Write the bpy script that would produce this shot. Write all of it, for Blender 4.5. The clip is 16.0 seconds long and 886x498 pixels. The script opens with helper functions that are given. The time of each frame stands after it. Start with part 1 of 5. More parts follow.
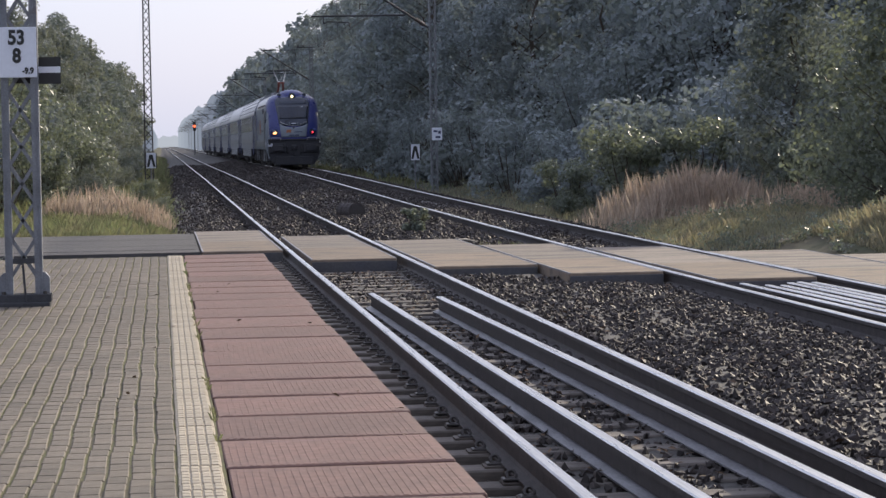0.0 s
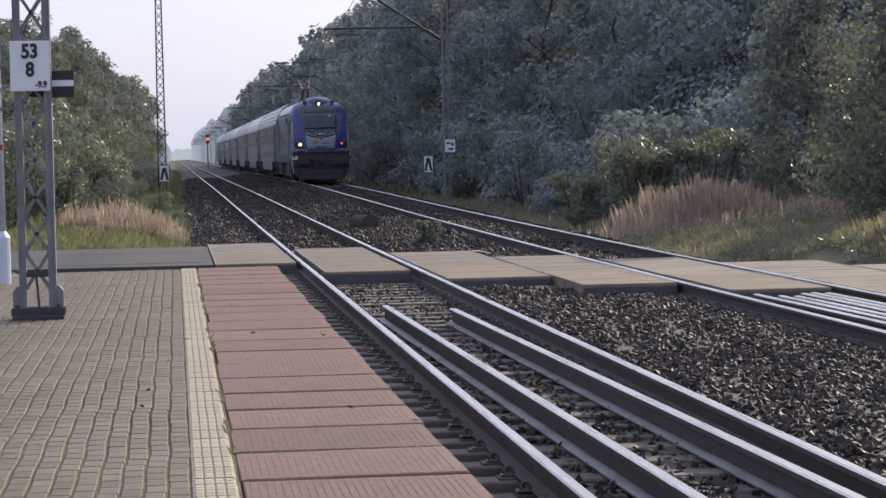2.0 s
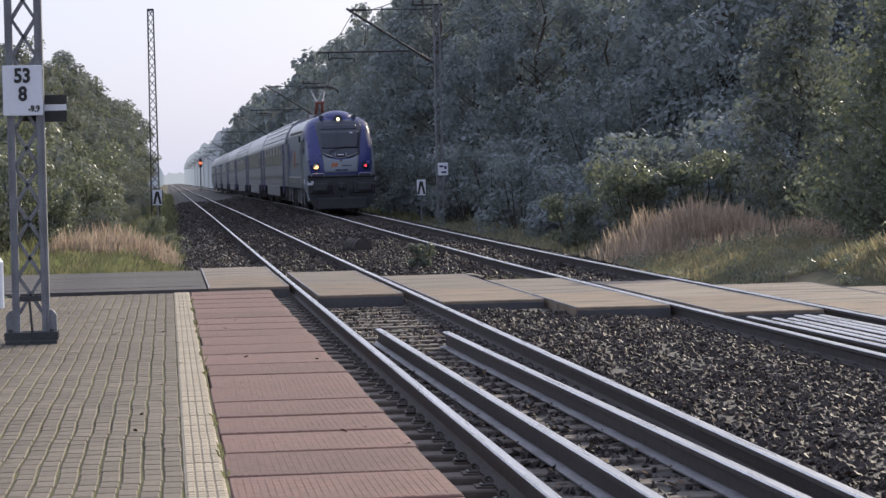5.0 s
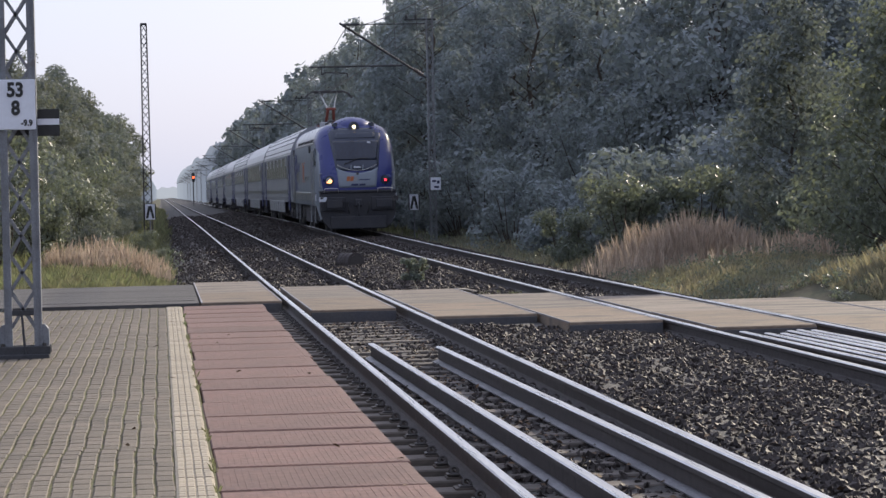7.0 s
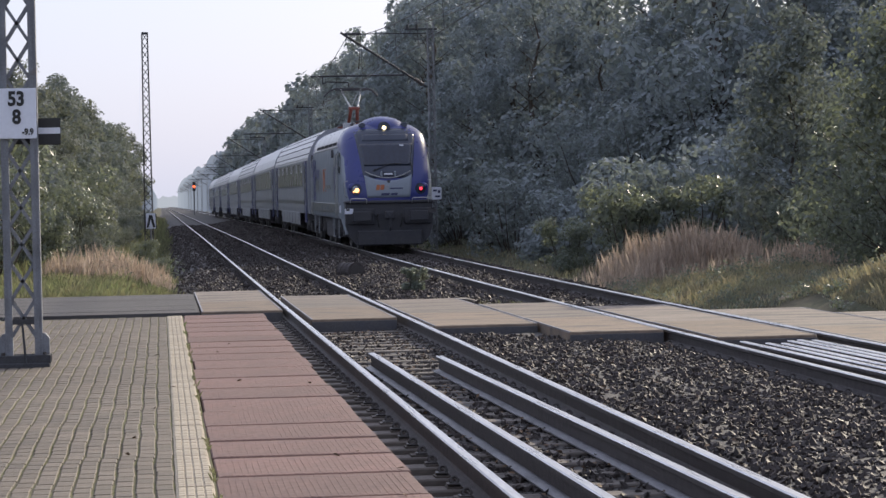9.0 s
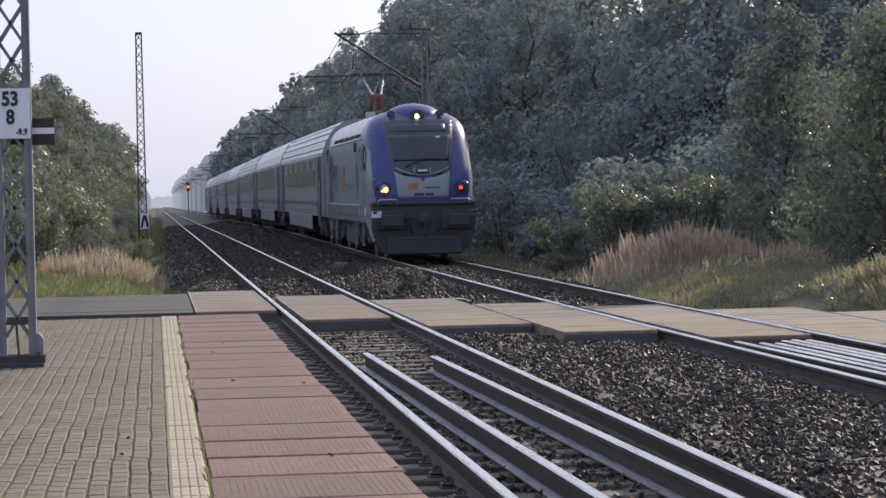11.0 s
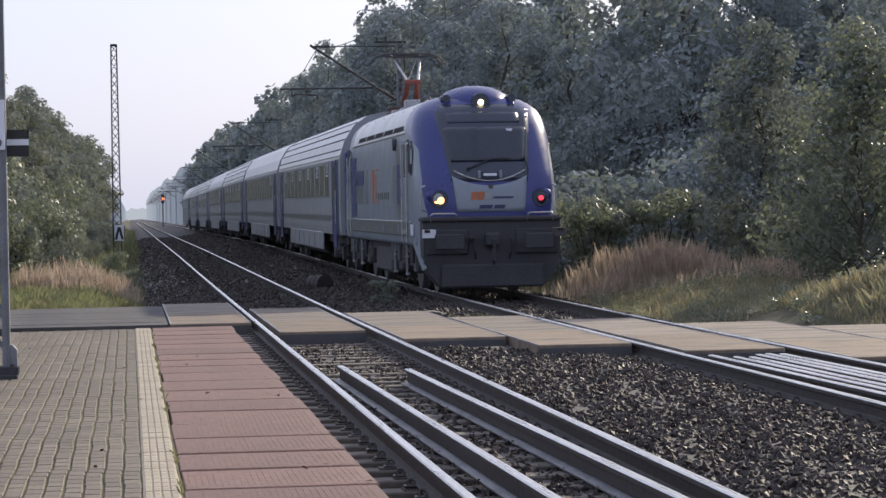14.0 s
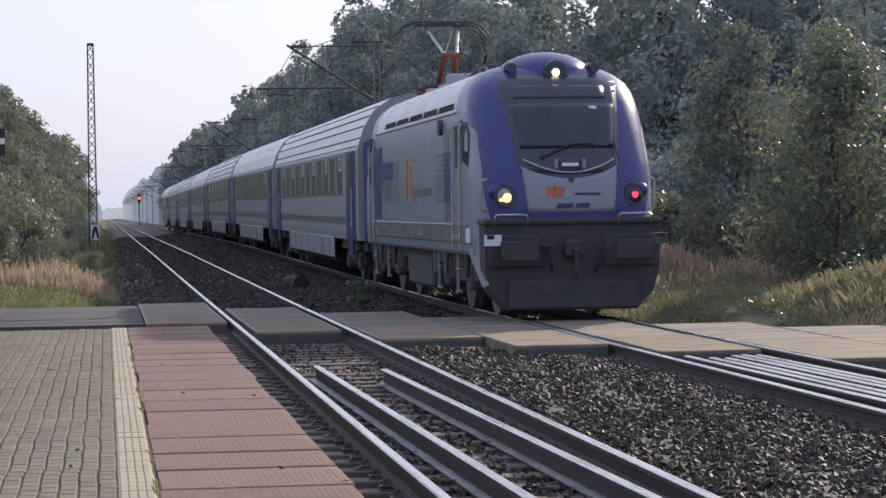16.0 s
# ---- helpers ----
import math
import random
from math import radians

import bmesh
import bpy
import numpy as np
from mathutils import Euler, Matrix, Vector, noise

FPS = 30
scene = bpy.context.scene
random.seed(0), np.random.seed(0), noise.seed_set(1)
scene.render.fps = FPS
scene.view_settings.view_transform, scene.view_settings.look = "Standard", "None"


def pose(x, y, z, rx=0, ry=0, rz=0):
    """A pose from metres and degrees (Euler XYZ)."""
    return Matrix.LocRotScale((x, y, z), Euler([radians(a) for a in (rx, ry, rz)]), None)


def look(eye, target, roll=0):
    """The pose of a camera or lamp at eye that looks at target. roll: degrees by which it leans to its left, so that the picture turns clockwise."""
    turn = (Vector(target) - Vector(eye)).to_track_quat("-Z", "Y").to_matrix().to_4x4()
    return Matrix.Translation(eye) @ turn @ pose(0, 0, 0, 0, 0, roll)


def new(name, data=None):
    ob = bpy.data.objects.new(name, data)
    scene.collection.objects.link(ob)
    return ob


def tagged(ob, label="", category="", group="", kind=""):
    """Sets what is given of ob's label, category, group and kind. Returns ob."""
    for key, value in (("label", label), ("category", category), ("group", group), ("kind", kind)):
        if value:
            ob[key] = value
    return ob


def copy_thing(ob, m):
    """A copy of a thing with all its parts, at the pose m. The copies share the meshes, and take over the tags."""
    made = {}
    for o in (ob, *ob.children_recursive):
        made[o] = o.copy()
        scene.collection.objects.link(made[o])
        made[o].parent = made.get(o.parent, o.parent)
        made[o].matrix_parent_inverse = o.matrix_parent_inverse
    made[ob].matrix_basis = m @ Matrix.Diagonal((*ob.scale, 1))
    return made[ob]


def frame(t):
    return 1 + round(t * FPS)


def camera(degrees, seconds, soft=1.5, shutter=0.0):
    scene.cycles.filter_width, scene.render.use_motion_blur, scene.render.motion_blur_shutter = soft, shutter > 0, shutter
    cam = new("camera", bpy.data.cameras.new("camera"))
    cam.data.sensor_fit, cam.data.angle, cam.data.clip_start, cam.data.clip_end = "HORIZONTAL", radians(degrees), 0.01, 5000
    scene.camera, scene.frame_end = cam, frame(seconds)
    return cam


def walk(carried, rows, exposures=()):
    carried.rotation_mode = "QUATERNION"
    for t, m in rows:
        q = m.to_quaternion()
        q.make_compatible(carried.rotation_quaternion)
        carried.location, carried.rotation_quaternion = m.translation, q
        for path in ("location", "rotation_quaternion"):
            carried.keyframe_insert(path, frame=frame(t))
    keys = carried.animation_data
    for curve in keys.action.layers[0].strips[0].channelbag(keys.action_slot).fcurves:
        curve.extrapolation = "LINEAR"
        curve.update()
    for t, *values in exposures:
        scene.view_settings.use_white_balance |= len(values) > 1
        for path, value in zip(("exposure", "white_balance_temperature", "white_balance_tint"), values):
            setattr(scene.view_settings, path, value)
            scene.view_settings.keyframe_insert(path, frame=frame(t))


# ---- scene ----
# World: x to the right of the line, y along the tracks away from the platform, z = 0 at rail top.
EYE_Z = 1.66
cam = camera(21.5, 16.0)


def aim(yaw, pitch, lean):
    return pose(0, 0, EYE_Z, 90 + pitch, 0, -yaw) @ pose(0, 0, 0, 0, 0, -lean)


walk(cam, [(t, aim(a, b, c)) for t, a, b, c in [
    (0.0, 6.835, -2.672, 0.94), (0.5, 6.737, -2.623, 0.98), (1.0, 6.63, -2.535, 1.04), (1.5, 6.566, -2.5, 1.11), (2.0, 6.513, -2.374, 1.16),
    (2.5, 6.495, -2.208, 1.22), (3.0, 6.538, -2.146, 1.3), (3.5, 6.553, -2.08, 1.32), (4.0, 6.58, -1.993, 1.33), (5.2, 6.72, -1.77, 1.31),
    (6.5, 6.867, -1.536, 1.28), (7.0, 6.879, -1.452, 1.25), (7.5, 6.87, -1.345, 1.2), (8.0, 6.88, -1.283, 1.17), (8.5, 6.868, -1.224, 1.17),
    (9.0, 6.868, -1.218, 1.16), (10.2, 6.94, -1.22, 1.16), (11.5, 7.077, -1.214, 1.17), (12.0, 7.161, -1.181, 1.15), (12.5, 7.266, -1.119, 1.13),
    (13.0, 7.373, -1.041, 1.08), (13.5, 7.481, -0.959, 1.05), (14.0, 7.637, -0.915, 1.0), (14.5, 7.789, -0.891, 0.96), (15.0, 7.944, -0.869, 0.91),
    (15.5, 8.093, -0.855, 0.87), (16.0, 8.214, -0.915, 0.83)]], exposures=[(0, 0.36), (16, 0.36)])

# ---- light ----
SUN_AZ, SUN_EL = 40.0, 23.5      # degrees to the right of the line's direction, and above the horizon
world = bpy.data.worlds.new("hazy_morning_sky")
scene.world = world
world.use_nodes = True
wn = world.node_tree
sky = wn.nodes.new("ShaderNodeTexSky")
sky.sky_type = "NISHITA"
sky.sun_disc = False
sky.sun_elevation, sky.sun_rotation = radians(SUN_EL), radians(SUN_AZ)
sky.air_density, sky.dust_density, sky.ozone_density = 1.0, 3.0, 2.0
haze = wn.nodes.new("ShaderNodeMix")          # thin high cloud and haze even out the clear sky
haze.data_type = "RGBA"
haze.inputs[0].default_value = 0.66
haze.inputs[7].default_value = (6.8, 7.3, 9.5, 1)
wn.links.new(sky.outputs[0], haze.inputs[6])
wn.links.new(haze.outputs[2], wn.nodes["Background"].inputs[0])
wn.nodes["Background"].inputs[1].default_value = 0.10
sun = new("sun", bpy.data.lights.new("sun", "SUN"))
sun.data.energy, sun.data.angle, sun.data.color = 3.7, radians(0.9), (1.0, 0.88, 0.70)
away = Vector((math.sin(radians(SUN_AZ)) * math.cos(radians(SUN_EL)), math.cos(radians(SUN_AZ)) * math.cos(radians(SUN_EL)), math.sin(radians(SUN_EL))))
sun.matrix_world = look(away * 100, (0, 0, 0))


# ---- materials ----
def mat(name, c1, c2=None, scale=6.0, rough=0.8, metal=0.0, bump=0.0, bump_scale=60.0, island=0.0, obj=0.0, rough2=None,
        trans=0.0, spec=0.5, haze_sheen=0.0, fine_amp=0.18, stain=None, stain_scale=0.7, stain_at=0.55, stretch=(1, 1, 1), haze_coat=0.0):
    """A surface with two scales of variation, stains and relief."""
    m = bpy.data.materials.new(name)
    m.use_nodes = True
    n, l = m.node_tree.nodes, m.node_tree.links
    b = n["Principled BSDF"]
    b.inputs["Metallic"].default_value = metal
    b.inputs["Specular IOR Level"].default_value = spec
    # bluish sheen and coat lay an imitated haze over foliage
    b.inputs["Sheen Weight"].default_value, b.inputs["Sheen Roughness"].default_value = haze_sheen, 0.9
    b.inputs["Coat Weight"].default_value, b.inputs["Coat Roughness"].default_value = haze_coat, 0.62
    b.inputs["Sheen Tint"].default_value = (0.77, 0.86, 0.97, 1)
    co = n.new("ShaderNodeTexCoord")
    mp = n.new("ShaderNodeMapping")
    mp.inputs["Scale"].default_value = stretch
    l.new(co.outputs["Object"], mp.inputs[0])

    def nz(sc, detail=6):
        t = n.new("ShaderNodeTexNoise")
        t.inputs["Scale"].default_value, t.inputs["Detail"].default_value = sc, detail
        l.new(mp.outputs[0], t.inputs["Vector"])
        return t.outputs["Fac"]

    def ramp(src, a, z):
        r = n.new("ShaderNodeMapRange")
        r.inputs[1].default_value, r.inputs[2].default_value = a, z
        l.new(src, r.inputs[0])
        return r.outputs[0]

    def mix(fac, a, z, how="MIX"):
        x = n.new("ShaderNodeMix")
        x.data_type, x.blend_type = "RGBA", how
        for sock, v in ((x.inputs[0], fac), (x.inputs[6], a), (x.inputs[7], z)):
            if isinstance(v, (int, float)):
                sock.default_value = v
            elif isinstance(v, tuple):
                sock.default_value = (*v, 1)
            else:
                l.new(v, sock)
        return x.outputs[2]

    c2 = c2 or tuple(0.75 * v for v in c1)
    base = mix(ramp(nz(scale), 0.35, 0.65), c1, c2)
    fine = n.new("ShaderNodeMapRange")
    fine.inputs[1].default_value, fine.inputs[2].default_value, fine.inputs[3].default_value, fine.inputs[4].default_value = 0.3, 0.7, 1 - fine_amp, 1 + fine_amp
    l.new(nz(scale * 11, 3), fine.inputs[0])
    hs = n.new("ShaderNodeHueSaturation")
    l.new(base, hs.inputs["Color"])
    val = fine.outputs[0]
    for amount, node, out in ((island, "ShaderNodeNewGeometry", "Random Per Island"), (obj, "ShaderNodeObjectInfo", "Random")):
        if amount:
            g = n.new(node)
            r = n.new("ShaderNodeMapRange")
            r.inputs[3].default_value, r.inputs[4].default_value = 1 - amount, 1 + amount
            l.new(g.outputs[out], r.inputs[0])
            mu = n.new("ShaderNodeMath")
            mu.operation = "MULTIPLY"
            l.new(val, mu.inputs[0]), l.new(r.outputs[0], mu.inputs[1])
            val = mu.outputs[0]
    l.new(val, hs.inputs["Value"])
    col = hs.outputs[0]
    if stain:
        col = mix(ramp(nz(stain_scale, 8), stain_at, stain_at + 0.15), col, stain)
    l.new(col, b.inputs["Base Color"])
    if rough2 is None:
        b.inputs["Roughness"].default_value = rough
    else:
        r = n.new("ShaderNodeMapRange")
        r.inputs[1].default_value, r.inputs[2].default_value, r.inputs[3].default_value, r.inputs[4].default_value = 0.3, 0.7, rough, rough2
        l.new(nz(scale * 2.3), r.inputs[0]), l.new(r.outputs[0], b.inputs["Roughness"])
    if bump:
        bp = n.new("ShaderNodeBump")
        bp.inputs["Strength"].default_value, bp.inputs["Distance"].default_value = min(1.0, bump), 0.01
        l.new(nz(bump_scale, 5), bp.inputs["Height"]), l.new(bp.outputs[0], b.inputs["Normal"])
    if trans:
        tr = n.new("ShaderNodeBsdfTranslucent")
        l.new(col, tr.inputs["Color"])
        ms = n.new("ShaderNodeMixShader")
        ms.inputs[0].default_value = trans
        l.new(b.outputs[0], ms.inputs[1]), l.new(tr.outputs[0], ms.inputs[2])
        l.new(ms.outputs[0], n["Material Output"].inputs["Surface"])
    return m


def glow(name, color, strength):
    m = bpy.data.materials.new(name)
    m.use_nodes = True
    b = m.node_tree.nodes["Principled BSDF"]
    b.inputs["Base Color"].default_value = (*color, 1)
    b.inputs["Emission Color"].default_value = (*color, 1)
    b.inputs["Emission Strength"].default_value = strength
    return m


M_RAILTOP = mat("worn_rail_head", (0.66, 0.65, 0.655), (0.54, 0.53, 0.535), 8, 0.24, 1.0, rough2=0.36, stretch=(1, 0.05, 1))
M_RAIL = mat("rusted_rail_web", (0.066, 0.055, 0.053), (0.042, 0.035, 0.034), 9, 0.7, 0.2, 0.4, 120)
M_RAILOLD = mat("stored_rail_steel", (0.24, 0.235, 0.25), (0.15, 0.147, 0.155), 7, 0.42, 0.6, 0.3, 90, rough2=0.6, stretch=(1, 0.2, 1))
M_SLEEPER = mat("weathered_sleeper", (0.150, 0.130, 0.114), (0.098, 0.083, 0.072), 5, 0.85, 0, 0.7, 40, obj=0.25, stretch=(0.25, 2, 1))
M_IRON = mat("dark_fastening_iron", (0.070, 0.063, 0.060), None, 20, 0.5, 0.4)
M_BALLAST = mat("ballast_stone", (0.048, 0.040, 0.037), (0.036, 0.027, 0.024), 0.9, 0.55, 0, 0.3, 90, island=0.45, rough2=0.8, spec=0.35)
M_BED = mat("dirty_ballast_bed", (0.050, 0.044, 0.041), (0.028, 0.024, 0.022), 17, 0.75, 0, 1.0, 26, fine_amp=0.4)
M_GROUND = mat("woodland_soil_and_grass", (0.055, 0.060, 0.025), (0.050, 0.040, 0.024), 0.4, 0.95, 0, 0.8, 12)
M_ASPHALT = mat("old_asphalt", (0.078, 0.073, 0.074), (0.058, 0.054, 0.055), 2, 0.85, 0, 0.6, 150, stain=(0.042, 0.039, 0.040), stain_scale=0.8, stain_at=0.52, stretch=(0.25, 1.5, 1))
M_CONC = mat("crossing_concrete", (0.212, 0.156, 0.110), (0.165, 0.123, 0.089), 1.6, 0.8, 0, 0.4, 70, obj=0.12, stain=(0.105, 0.086, 0.070), stain_scale=1.7, stain_at=0.52, stretch=(0.8, 1.5, 1))
M_CONCGREY = mat("greyer_crossing_concrete", (0.205, 0.168, 0.135), (0.155, 0.128, 0.105), 1.3, 0.8, 0, 0.5, 60, obj=0.16, stain=(0.095, 0.082, 0.072), stain_scale=1.3, stain_at=0.5, stretch=(0.5, 2.2, 1))
M_PAVER = mat("grey_concrete_paver", (0.168, 0.137, 0.102), (0.130, 0.108, 0.083), 1.3, 0.8, 0, 0.4, 120, obj=0.16, island=0.16)
M_JOINT = mat("mossy_paver_joint", (0.130, 0.128, 0.045), (0.080, 0.068, 0.040), 3, 0.95, 0, 0.8, 60)
M_TACT = mat("cream_tactile_paving", (0.44, 0.375, 0.275), (0.37, 0.315, 0.235), 5, 0.8, 0, 0.3, 90, obj=0.08, stain=(0.30, 0.26, 0.19), stain_scale=2.2, stain_at=0.62)
M_RED = mat("red_edge_slab", (0.180, 0.098, 0.079), (0.155, 0.087, 0.071), 1.5, 0.75, 0, 0.35, 110, obj=0.15, stain=(0.140, 0.086, 0.073), stain_scale=0.9, stain_at=0.57)
M_MAST = mat("grey_painted_steel", (0.20, 0.21, 0.23), (0.15, 0.155, 0.17), 5, 0.6, 0.2, 0.2, 60, stain=(0.12, 0.08, 0.06), stain_scale=3, stain_at=0.66)
M_DARKSTEEL = mat("dark_mast_steel", (0.06, 0.06, 0.065), None, 5, 0.7, 0.3)
M_FARMAST = mat("weathered_grey_mast", (0.20, 0.21, 0.22), None, 5, 0.8)
M_WHITE = mat("white_sign_enamel", (0.70, 0.72, 0.79), (0.68, 0.70, 0.77), 3, 0.4, fine_amp=0.03)
M_BLACK = mat("black_sign_paint", (0.012, 0.012, 0.014), (0.02, 0.02, 0.02), 5, 0.5)
M_BLUEPOLE = mat("pale_blue_painted_steel", (0.52, 0.58, 0.68), (0.48, 0.54, 0.64), 3, 0.5, 0, fine_amp=0.05, stain=(0.3, 0.3, 0.3), stain_scale=4, stain_at=0.66)
M_BARK = mat("tree_bark", (0.09, 0.07, 0.055), (0.05, 0.04, 0.032), 8, 0.9, 0, 0.9, 25, stretch=(1, 1, 0.3))
# leaf colour paled, with sheen and coat on top, to imitate haze
M_LEAF = [mat("leaves_" + k, c, d, 0.35, 0.75, 0, island=0.14, trans=0.56, spec=0.6, haze_sheen=1.0, haze_coat=0.25) for k, c, d in (
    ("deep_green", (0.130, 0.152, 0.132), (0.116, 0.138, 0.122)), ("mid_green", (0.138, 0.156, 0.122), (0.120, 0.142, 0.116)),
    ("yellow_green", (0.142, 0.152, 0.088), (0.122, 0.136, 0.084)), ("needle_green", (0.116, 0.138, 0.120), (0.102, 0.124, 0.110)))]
# the plants below carry a weaker share of the imitated haze sheen
M_GLOSSLEAF = mat("glossy_bush_leaves", (0.158, 0.175, 0.100), (0.128, 0.148, 0.090), 0.6, 0.38, 0, island=0.25, trans=0.62, spec=0.55, haze_sheen=0.45, haze_coat=0.12)
M_OLIVELEAF = [mat("olive_leaves_" + k, c, d, 0.4, 0.66, 0, island=0.2, trans=0.6, spec=0.5, haze_sheen=0.6, haze_coat=0.1) for k, c, d in (
    ("green", (0.125, 0.140, 0.096), (0.104, 0.120, 0.086)), ("yellow", (0.140, 0.146, 0.088), (0.116, 0.126, 0.080)))]
M_DRYGRASS = mat("yellowing_grass_blades", (0.290, 0.245, 0.140), (0.220, 0.210, 0.105), 0.8, 0.55, 0, island=0.35, trans=0.5, haze_sheen=0.3)
M_GRASS = mat("grass_blades", (0.160, 0.190, 0.080), (0.205, 0.190, 0.105), 0.9, 0.55, 0, island=0.35, trans=0.6, haze_sheen=0.12)
M_REED = mat("dry_reed_grass", (0.50, 0.405, 0.32), (0.37, 0.29, 0.225), 1.2, 0.7, 0, island=0.25, trans=0.5)
M_BLUE = mat("blue_loco_paint", (0.028, 0.038, 0.175), (0.026, 0.035, 0.16), 1, 0.26, 0, spec=0.5, rough2=0.34, fine_amp=0.05)
M_NAVY = mat("navy_stripe_paint", (0.026, 0.034, 0.105), None, 2, 0.4)
M_GREY = mat("pale_grey_loco_paint", (0.21, 0.24, 0.285), (0.195, 0.225, 0.268), 0.9, 0.34, 0, rough2=0.46, fine_amp=0.04)
M_COACH = mat("grey_coach_paint", (0.29, 0.30, 0.32), (0.265, 0.275, 0.29), 0.7, 0.42, 0, rough2=0.52, fine_amp=0.06, stain=(0.21, 0.205, 0.20), stain_scale=0.8, stain_at=0.6)
M_BAND = mat("dark_grey_window_band", (0.15, 0.158, 0.172), (0.135, 0.142, 0.155), 1.1, 0.3)
M_ROOF = mat("silver_roof_sheet", (0.70, 0.685, 0.68), (0.62, 0.607, 0.60), 0.8, 0.42, 0.1, fine_amp=0.08, stain=(0.48, 0.46, 0.44), stain_scale=0.8, stain_at=0.6)
M_UNDER = mat("grey_underframe", (0.070, 0.070, 0.080), (0.088, 0.083, 0.083), 3, 0.8, 0.1, 0.3, 40)
M_DARKFRONT = mat("dark_front_fairing", (0.036, 0.037, 0.045), (0.046, 0.045, 0.050), 2.5, 0.75, 0.0, 0.3, 40)
M_VISOR = mat("black_front_mask", (0.030, 0.038, 0.062), (0.034, 0.042, 0.066), 1, 0.25, fine_amp=0.05)
M_GLASS = mat("dark_cab_glass", (0.012, 0.017, 0.034), (0.016, 0.022, 0.042), 1, 0.14, 0, spec=0.6)
M_LITTER = mat("fallen_brown_leaves", (0.16, 0.095, 0.05), (0.10, 0.065, 0.04), 5, 0.8, 0, island=0.5)
M_CHROME = mat("bare_metal_handrail", (0.5, 0.5, 0.5), None, 9, 0.35, 0.9)
M_ORANGE = mat("orange_livery_paint", (0.46, 0.15, 0.06), (0.40, 0.13, 0.055), 3, 0.45)
M_BROWN = mat("brown_glazed_insulator", (0.07, 0.045, 0.038), None, 8, 0.35)
M_INSUL = mat("red_brown_insulator", (0.20, 0.045, 0.03), None, 8, 0.5)
M_COPPER = mat("weathered_contact_wire", (0.10, 0.095, 0.09), None, 8, 0.5, 0.6)
M_RUBBER = mat("black_rubber", (0.02, 0.02, 0.02), None, 9, 0.7)
# beige base colour stands in for what the coach windows reflect
M_PANE = mat("painted_reflection_glass", (0.115, 0.110, 0.096), (0.09, 0.088, 0.08), 0.6, 0.12, 0, spec=0.5)
M_LAMP = glow("warm_headlight", (1.0, 0.42, 0.15), 3.0)
M_LAMPTOP = glow("white_top_headlight", (1.0, 0.80, 0.42), 4.0)
M_LAMPRED = glow("red_marker_light", (1.0, 0.04, 0.07), 1.5)
M_SIGRED = glow("red_signal_light", (1.0, 0.10, 0.03), 3.0)


# ---- mesh tools ----
def part(name, bm, material, parent=None, label="", smooth=False):
    me = bpy.data.meshes.new(name)
    if smooth:
        for f in bm.faces:
            f.smooth = True
    bm.to_mesh(me)
    bm.free()
    for k in (material if isinstance(material, (list, tuple)) else [material]):
        me.materials.append(k)
    ob = new(name, me)
    ob.parent = parent
    return tagged(ob, label)


def thing(name, label, category, m=None, group="", kind=""):
    ob = new(name)
    ob.empty_display_size = 0.2
    if m is not None:
        ob.matrix_world = m
    return tagged(ob, label, category, group, kind)


def share(name, me, parent, m):
    ob = new(name, me)
    ob.parent = parent
    ob.matrix_basis = m
    return ob


def raw(name, verts, faces, material, parent=None, smooth=False, label="", mats=None):
    me = bpy.data.meshes.new(name)
    me.from_pydata([tuple(v) for v in verts] if not isinstance(verts, np.ndarray) else verts.tolist(), [], faces if isinstance(faces, list) else faces.tolist())
    for k in (material if isinstance(material, (list, tuple)) else [material]):
        me.materials.append(k)
    if smooth:
        me.polygons.foreach_set("use_smooth", [True] * len(me.polygons))
    if mats is not None:
        me.polygons.foreach_set("material_index", mats)
    me.update()
    ob = new(name, me)
    ob.parent = parent
    return tagged(ob, label)


def box(bm, x0, x1, y0, y1, z0, z1, bev=0.0, mi=0):
    r = bmesh.ops.create_cube(bm, size=1.0, matrix=Matrix.Translation(((x0 + x1) / 2, (y0 + y1) / 2, (z0 + z1) / 2)) @ Matrix.Diagonal((x1 - x0, y1 - y0, z1 - z0, 1)))
    fs = {f for v in r["verts"] for f in v.link_faces}
    for f in fs:
        f.material_index = mi
    if bev:
        bmesh.ops.bevel(bm, geom=list({e for v in r["verts"] for e in v.link_edges}), offset=bev, segments=1, affect="EDGES")
    return bm


def bar(bm, a, z, r, seg=8, r2=None):
    a, z = Vector(a), Vector(z)
    d = z - a
    bmesh.ops.create_cone(bm, cap_ends=True, segments=seg, radius1=r, radius2=r if r2 is None else r2, depth=d.length,
                          matrix=Matrix.Translation((a + z) / 2) @ d.to_track_quat("Z", "Y").to_matrix().to_4x4())
    return bm


def flat(bm, a, z, w, t):
    """A flat or angle bar from a to z, w wide and t thick."""
    a, z = Vector(a), Vector(z)
    d = z - a
    bmesh.ops.create_cube(bm, size=1.0, matrix=Matrix.Translation((a + z) / 2) @ d.to_track_quat("Z", "Y").to_matrix().to_4x4() @ Matrix.Diagonal((w, t, d.length, 1)))
    return bm


def tube(bm, pts, r, seg=6):
    for a, z in zip(pts, pts[1:]):
        bar(bm, a, z, r, seg)
    return bm


